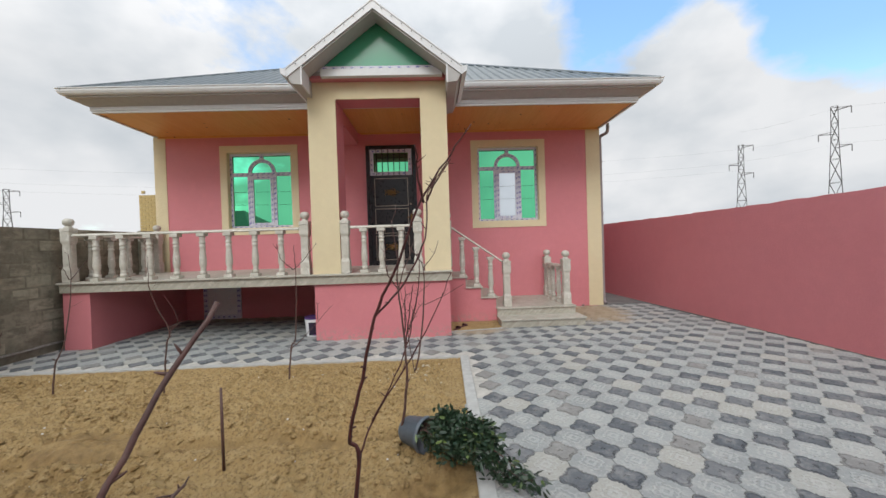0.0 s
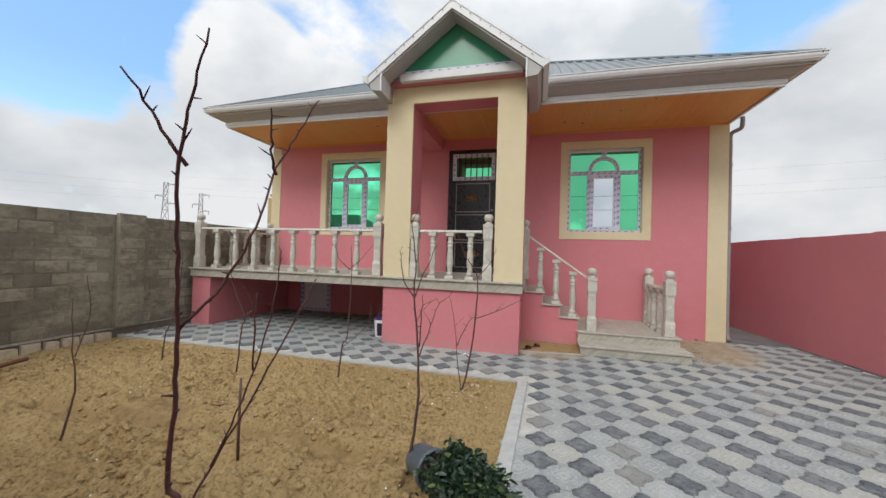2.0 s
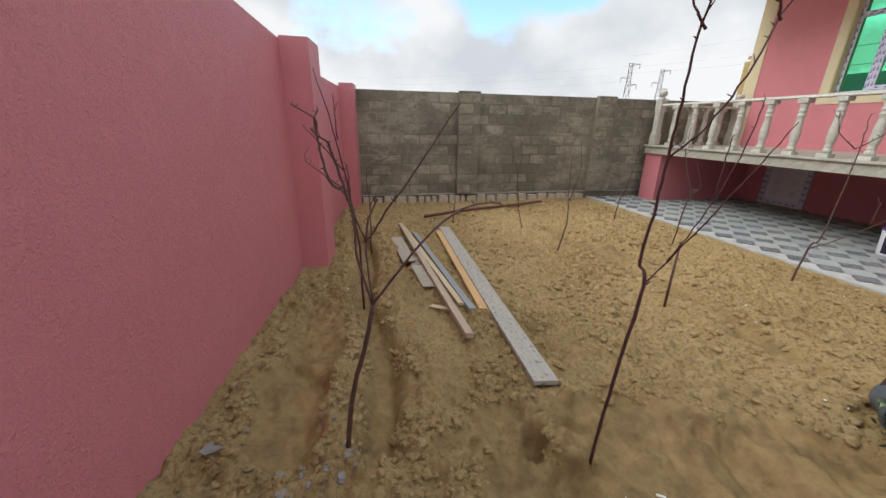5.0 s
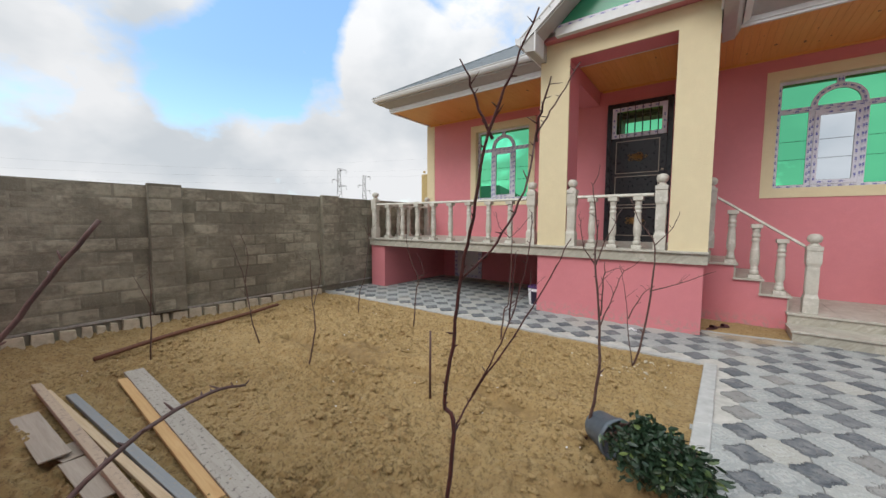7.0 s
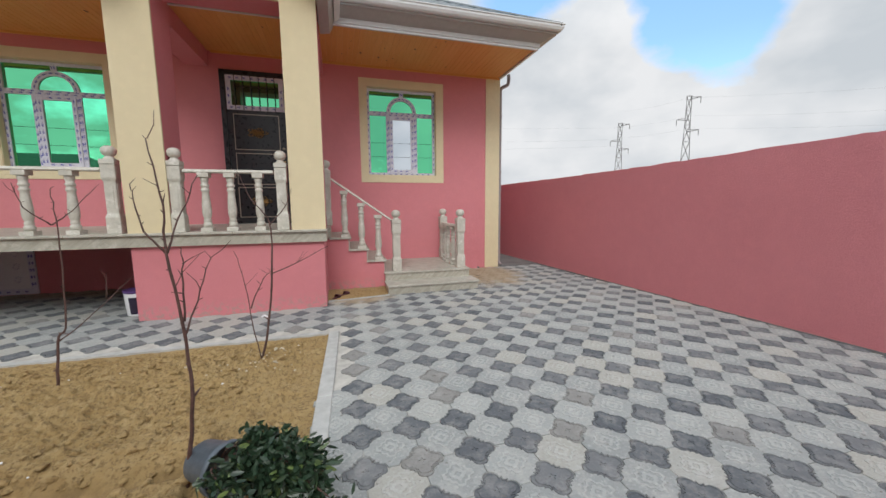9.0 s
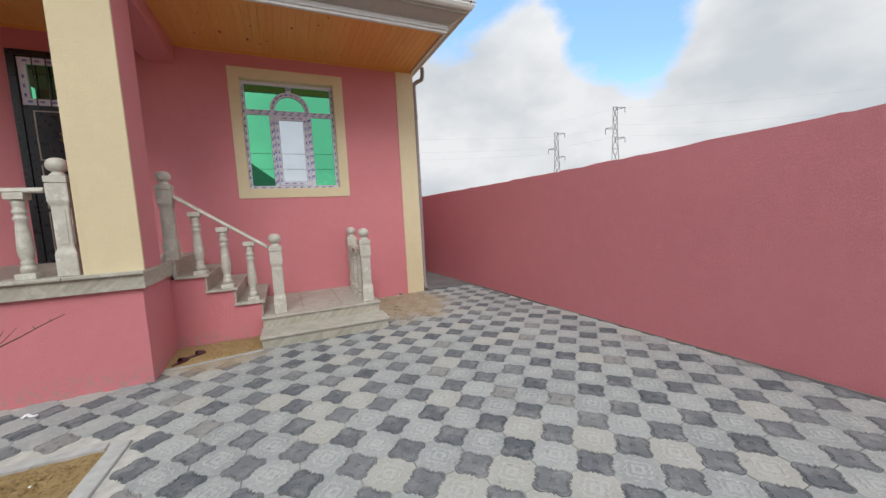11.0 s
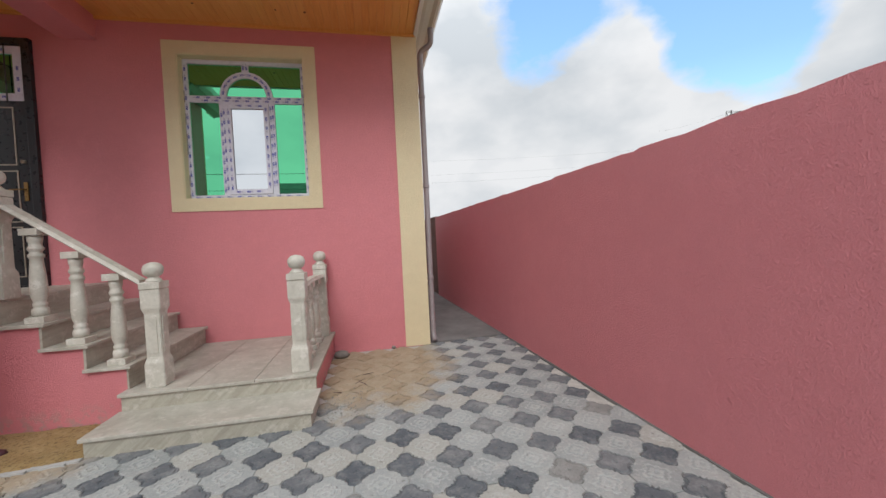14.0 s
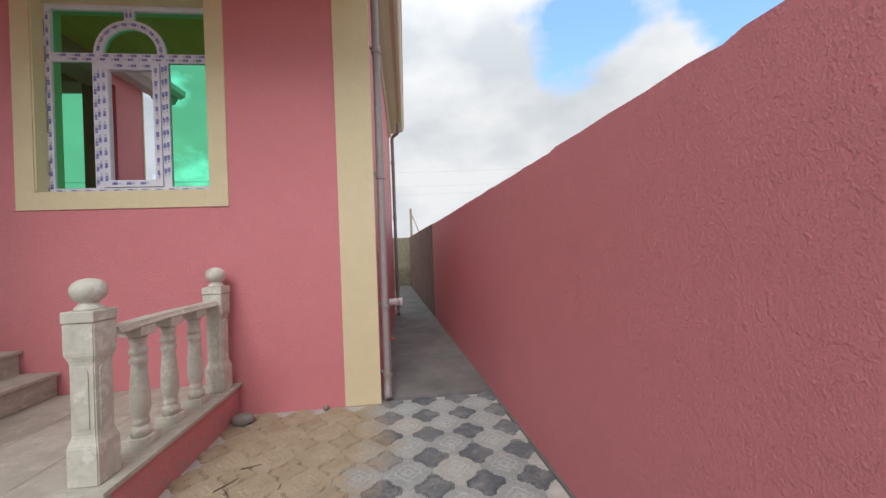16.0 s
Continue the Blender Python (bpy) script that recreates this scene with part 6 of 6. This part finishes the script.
# sand heaped at the foot of the stairs
bm = bmesh.new()
pts = []
for i in range(30):
    for j in range(12):
        x, y = 0.105 + 0.99 * i / 29, 6.25 + 0.70 * j / 11
        front = 6.28 + 0.12 * (x - 0.1) + 0.06 * noise.noise(Vector((x * 3, 0, 5)))
        h = 0.016 + 0.03 * (y - 6.3) + 0.012 * noise.noise(Vector((x * 6, y * 6, 1)))
        if y < front:
            h = -0.03
        pts.append(bm.verts.new((x, y, h)))
for i in range(29):
    for j in range(11):
        bm.faces.new((pts[i * 12 + j], pts[i * 12 + 12 + j], pts[i * 12 + 13 + j], pts[i * 12 + j + 1]))
tagged(part("sand_patch", bm, SOIL, smooth=True), "patch of bare sand at the stair plinth", "sand", kind="stuff")
bm = bmesh.new()
lathe(bm, [(0.05, 0), (0.07, 0.03), (0.06, 0.07), (0.03, 0.09)], 9)
for v in bm.verts:
    v.co.x *= 1.5
    v.co += Vector((0.01, 0.01, 0.005)) * noise.noise(v.co * 30)
ob = tagged(part("loose_stone", bm, CHIP, smooth=True), "rounded grey stone beside the landing", "stone")
ob.location = (2.82, 8.22, 0.0)
bm = bmesh.new()
lathe(bm, [(0.02, 0), (0.032, 0.012), (0.026, 0.032), (0.012, 0.04)], 8)
ob = tagged(part("loose_stone", bm, CHIP, smooth=True), "small pale pebble at the foot of the wall", "stone")
ob.location = (3.52, 8.38, 0.0)

# ---- beyond the walls ----
def pylon(at, height, width, yaw, label):
    """A lattice mast with crossed arms and insulators."""
    ob = thing("pylon", label, "pylon", at, "power line pylons")
    ob.rotation_euler = (0, 0, yaw)
    t = 0.11
    lv = [0, 0.25, 0.45, 0.62, 0.76, 0.88, 1.0]
    hw = [width * (1 - 0.62 * min(1, f / 0.8)) for f in lv]
    bm = bmesh.new()
    for sx in (-1, 1):
        for sy in (-1, 1):
            tube(bm, [(sx * w, sy * w, f * height) for f, w in zip(lv, hw)], t, 4)
    part("legs", bm, STEELFAR, ob)
    bm = bmesh.new()
    for k in range(len(lv) - 1):
        for (ax, ay), (bx, by) in (((-1, -1), (1, -1)), ((1, -1), (1, 1)), ((1, 1), (-1, 1)), ((-1, 1), (-1, -1))):
            w0, w1, z0, z1 = hw[k], hw[k + 1], lv[k] * height, lv[k + 1] * height
            tube(bm, [(ax * w0, ay * w0, z0), (bx * w1, by * w1, z1)], t * 0.6, 3)
            tube(bm, [(bx * w0, by * w0, z0), (ax * w1, ay * w1, z1)], t * 0.6, 3)
            tube(bm, [(ax * w1, ay * w1, z1), (bx * w1, by * w1, z1)], t * 0.6, 3)
    part("lattice", bm, STEELFAR, ob)
    for f, s in ((0.97, 1), (0.80, -1), (0.70, 1)):
        bm = bmesh.new()
        tube(bm, [(0, 0, f * height), (s * width * 1.7, 0, f * height + 0.5)], t * 1.2, 4)
        tube(bm, [(0, 0, f * height + 0.9), (s * width * 1.7, 0, f * height + 0.5)], t * 0.8, 4)
        tube(bm, [(s * width * 1.7, 0, f * height + 0.5), (s * width * 1.7, 0, f * height - 1.4)], t * 1.3, 4)
        part("cross_arm", bm, STEELFAR, ob)
    return ob


pylon((107, 120, -2), 34.5, 1.9, -0.73, "distant lattice steel power pylon")
pylon((116, 99, -2), 39.5, 1.9, -0.86, "tall distant lattice steel power pylon")
pylon((-152, 116, -2), 30.0, 2.0, 0.9, "distant lattice steel power pylon beyond the grey wall")
pylon((-163, 142, -2), 30.0, 2.0, 0.9, "distant lattice steel power pylon beyond the grey wall")
for p, q, zs, sag, n in (((107, 120), (-152, 116), (31.0, 26.5, 24.0), 5.0, 30), ((116, 99), (107, 120), (37, 31, 27), 0.6, 8), ((116, 99), (240, -40), (37, 31, 27), 6.0, 16), ((-152, 116), (-230, -160), (27, 24, 21), 6.0, 20)):
    for z in zs:
        bm = bmesh.new()
        tube(bm, [(p[0] + (q[0] - p[0]) * f, p[1] + (q[1] - p[1]) * f, z - sag * 4 * f * (1 - f)) for f in (i / n for i in range(n + 1))], 0.013, 3)
        tagged(part("power_line", bm, STEELFAR), "thin sagging overhead power cable beyond the walls", "cable", "overhead cables")
# cables over the street behind the camera, seen in the window glass
for z, y in ((6.4, -9.0), (5.5, -9.3)):
    bm = bmesh.new()
    tube(bm, [(-40 + 4 * i, y, z - 0.6 * math.sin(math.pi * i / 20)) for i in range(21)], 0.015, 4)
    tagged(part("street_cable", bm, STEELFAR), "overhead cable along the street", "cable", "overhead cables")

# low far hills
bm = bmesh.new()
prev = None
for i in range(97):
    a = 2 * math.pi * i / 96
    r = 1500
    h = 6 + 10 * max(0, noise.noise(Vector((math.cos(a) * 3, math.sin(a) * 3, 0)))) + 40 * max(0, math.cos(a + 1.9)) ** 6
    pair = [bm.verts.new((r * math.cos(a), r * math.sin(a), z)) for z in (-5, h)] + [bm.verts.new(((r + 200) * math.cos(a), (r + 200) * math.sin(a), -5))]
    if prev:
        bm.faces.new((prev[0], pair[0], pair[1], prev[1]))
        bm.faces.new((prev[1], pair[1], pair[2], prev[2]))
    prev = pair
tagged(part("backdrop", bm, HILL), "low dark scrubland hills on the horizon", "hills", kind="structure")

# houses across the street, seen in the window glass
ROOFDARK = plain("dark_roof_tiles", (0.045, 0.06, 0.055), 0.8, 0.0, 0.3, 1.5, 0.3)
WALLDARK = plain("grey_brown_render", (0.16, 0.14, 0.12), 0.9, 0.0, 0.3, 1.0, 0.3)


def street_house(x0, x1, y0, y1, eave, ridge, label):
    ob = thing("street_house", label, "house", ((x0 + x1) / 2, y1, -0.2))
    ox, oy, oz = ob.location
    part("wall", boxes((x0 - ox + 0.4, x1 - ox - 0.4, y0 - oy + 0.4, y1 - oy - 0.4, 0.0, eave - oz)), WALLDARK, ob)
    bm = bmesh.new()
    d = (y1 - y0) / 2
    c = [bm.verts.new((x - ox, y - oy, z - oz)) for x, y, z in ((x0, y0, eave), (x1, y0, eave), (x1, y1, eave), (x0, y1, eave), (x0 + d * 0.6, y0 + d, ridge), (x1 - d * 0.6, y0 + d, ridge))]
    for q in ((0, 1, 5, 4), (1, 2, 5), (2, 3, 4, 5), (3, 0, 4), (3, 2, 1, 0)):
        bm.faces.new([c[i] for i in q])
    bmesh.ops.recalc_face_normals(bm, faces=bm.faces[:])
    part("roof", bm, ROOFDARK, ob, "dark hipped roof")


street_house(-6.5, 1.9, -21.0, -12.5, 4.0, 6.5, "dark-roofed single-storey house across the street")
street_house(-27.0, -15.5, -22.0, -13.0, 3.5, 5.5, "dark-roofed low house across the street")

# neighbour's unfinished block building
nb = thing("neighbour_building", "unfinished neighbouring building of yellow limestone blocks", "building")
part("core", boxes((-10.02, -8.6, 12.03, 14.0, -0.21, 3.62)), MASTIC, nb)
me = mesh_of("block", boxes((-0.1, 0.1, -0.03, 0.03, -0.047, 0.047), bevel=0.006), YBRICK)
half = mesh_of("block", boxes((-0.05, 0.05, -0.03, 0.03, -0.047, 0.047), bevel=0.006), YBRICK)
for row in range(26):
    z = 1.02 + row * 0.102
    for k in range(5):
        x = -9.93 + 0.208 * k + (0.104 if row % 2 else 0)
        ob = new("block", me)
        ob.parent, ob.location = nb, (x, 12.01, z)
    if row % 2:
        ob = new("block", half)
        ob.parent, ob.location = nb, (-9.98, 12.01, z)
ob = new("block", half)
ob.parent, ob.location = nb, (-9.9, 12.01, 3.72)

bm = bmesh.new()
tube(bm, [(4.60, 20.0, 0), (4.60, 20.0, 3.3)], 0.05, 8)
tube(bm, [(4.66, 20.0, 3.0), (5.0, 20.0, 2.1)], 0.02, 6)
tagged(part("wooden_post", bm, OLDWOOD), "wooden post with brace at the end of the passage", "post")

# ---- pavement ----
P = 0.338
H = P / 2
AX, AY = 4.82, 7.42          # a dark paver's centre
bm = bmesh.new()
prism(bm, [(-6.84, 4.78), (0.20, 4.78), (0.0, -1.6), (5.95, -2.2), (5.3, 8.5), (-6.84, 8.5)], "z", -0.21, -0.012)
pavement = tagged(part("pavement", bm, JOINT), "yard paved with grey pavers and dark rosette pavers", "paving", kind="structure")


LOBE = ((0, 0.130), (8, 0.1285), (16, 0.1225), (22, 0.113), (26, 0.102), (29, 0.094), (31, 0.092), (35, 0.106), (38, 0.097), (41, 0.091), (45, 0.088))
TURNS = sorted({(q * 90 + s * b) % 360 for q in range(4) for b, _ in LOBE for s in (-1, 1)})


def rosette(a, grow=0.0):
    """Radius of the dark paver: four round lobes with small cusps between them."""
    b = math.degrees(a) % 90
    b = min(b, 90 - b)
    for (b0, r0), (b1, r1) in zip(LOBE, LOBE[1:]):
        if b <= b1:
            return grow + r0 + (r1 - r0) * (b - b0) / (b1 - b0)
    return grow + LOBE[-1][1]


def dark_outline(grow=0.0):
    return [(rosette(radians(a), grow) * math.cos(radians(a)), rosette(radians(a), grow) * math.sin(radians(a))) for a in TURNS]


def light_outline(inset=0.0025):
    """A square cell less a quarter rosette at each corner, round its centre."""
    out = []
    h = H - inset
    for cx, cy, a0 in ((1, 1, 270), (-1, 1, 360), (-1, -1, 90), (1, -1, 180)):
        for b in [t for t in TURNS if t <= 90]:
            a = radians(a0 - b)
            r = rosette(a, 0.0055)
            x, y = cx * H + r * math.cos(a), cy * H + r * math.sin(a)
            out.append((max(-h, min(h, x)), max(-h, min(h, y))))
    return out


def tile_mesh(outline):
    """Verts and faces of a paver with a worn edge, its top at z = 0."""
    n = len(outline)
    vs = [(x, y, -0.014) for x, y in outline] + [(x, y, -0.003) for x, y in outline] + [(x * 0.975, y * 0.975, 0.0) for x, y in outline]
    fs = [tuple(range(2 * n, 3 * n))]
    for r in (0, n):
        fs += [(r + i, r + (i + 1) % n, r + n + (i + 1) % n, r + n + i) for i in range(n)]
    return vs, fs


def dark_mesh():
    """As tile_mesh, with a raised inner rosette and a small cross."""
    vs, fs = tile_mesh(dark_outline())
    n = len(TURNS)
    fs = fs[1:]
    for k, z in ((0.93, 0.0), (0.90, -0.006), (0.83, -0.006), (0.80, 0.001)):
        vs += [(x * k, y * k, z) for x, y in dark_outline()]
    for r in range(2, 6):
        fs += [(r * n + i, r * n + (i + 1) % n, (r + 1) * n + (i + 1) % n, (r + 1) * n + i) for i in range(n)]
    for k, z in ((1.0, 0.001), (0.8, -0.005)):
        for t in TURNS:
            a = radians(t)
            r = (0.017 + 0.008 * math.cos(4 * a)) * k
            vs.append((r * math.cos(a), r * math.sin(a), z))
    for r in range(6, 8):
        fs += [(r * n + i, r * n + (i + 1) % n, (r + 1) * n + (i + 1) % n, (r + 1) * n + i) for i in range(n)]
    fs.append(tuple(range(8 * n, 9 * n)))
    return vs, fs


def data(name, vf, material):
    me = bpy.data.meshes.new(name)
    me.from_pydata(vf[0], [], vf[1])
    me.materials.append(material)
    return me


def light_mesh():
    """As tile_mesh, with a low embossed four-petalled flower."""
    out = light_outline()
    vs, fs = tile_mesh(out)
    n = len(out)
    fs = fs[1:]
    for k, z in ((1.0, 0.0), (0.95, 0.0035), (0.80, 0.0035), (0.75, 0.0), (0.56, 0.0), (0.50, 0.0035), (0.24, 0.0035), (0.20, 0.0)):
        for x, y in out:
            a = math.atan2(y, x)
            r = (0.086 + 0.016 * math.cos(4 * a) + 0.011 * math.cos(8 * a)) * k
            vs.append((r * math.cos(a), r * math.sin(a), z))
    for r in range(2, 10):
        fs += [(r * n + i, r * n + (i + 1) % n, (r + 1) * n + (i + 1) % n, (r + 1) * n + i) for i in range(n)]
    fs.append(tuple(range(10 * n, 11 * n)))
    return vs, fs


LIGHT_VF, DARK_VF, FLOWER_VF = tile_mesh(light_outline()), dark_mesh(), light_mesh()
LIGHT_ME, DARK_ME = data("paver", FLOWER_VF, PAVE_LIGHT), data("rosette_paver", DARK_VF, PAVE_DARK)


def paved(x, y):
    """Whether a paver centred here lies on the paving, clear of walls, bed and steps."""
    if x > right_wall_x(y) - 0.02 or y < front_wall_y(x) + 0.05 or y > F + 0.10:
        return False
    if y > F - 0.05 and not 4.0 < x:
        return False
    if x < BX1 + 0.035 * (y - 1.5) + 0.14 and y < 4.84 + 0.08:
        return False
    if -2.26 < x < 0.06 and y > 6.06:
        return False
    if x < -6.76 or (-6.6 < x < -6.22 and y > 6.08):
        return False
    if 1.16 < x < 2.66 and y > 6.52:
        return False
    if 0.0 < x < 1.2 and y > 7.06:
        return False
    return True


rest = {"paver": ([], []), "rosette_paver": ([], [])}
count = {"paver": 0, "rosette_paver": 0}
pr = random.Random(8)
cells = []
for i in range(-36, 4):
    for j in range(-29, 4):
        cells.append(("rosette_paver", AX + i * P, AY + j * P))
        cells.append(("paver", AX + (i + 0.5) * P, AY + (j + 0.5) * P))
for kind, x, y in cells:
    if not paved(x, y):
        continue
    dz, tx, ty = pr.uniform(-0.002, 0.002), pr.gauss(0, 0.006), pr.gauss(0, 0.006)
    if 1.2 < x and 1.2 < y < 8.6 and count[kind] < 290:
        ob = new(kind, LIGHT_ME if kind == "paver" else DARK_ME)
        ob.parent, ob.location, ob.rotation_euler = pavement, (x, y, dz), (tx, ty, 0)
        count[kind] += 1
    else:
        vs, fs = rest[kind]
        b = len(vs)
        sv, sf = (FLOWER_VF if x > 0.1 else LIGHT_VF) if kind == "paver" else DARK_VF
        vs += [(x + u, y + v, w + 0.3 * dz + 0.2 * (tx * v - ty * u)) for u, v, w in sv]
        fs += [tuple(b + k for k in f) for f in sf]
for kind, mat in (("paver", PAVE_LIGHT_REST), ("rosette_paver", PAVE_DARK_REST)):
    ob = new(kind + "s", data(kind + "s", rest[kind], mat))
    ob.parent = pavement
    tagged(ob, kind="stuff")
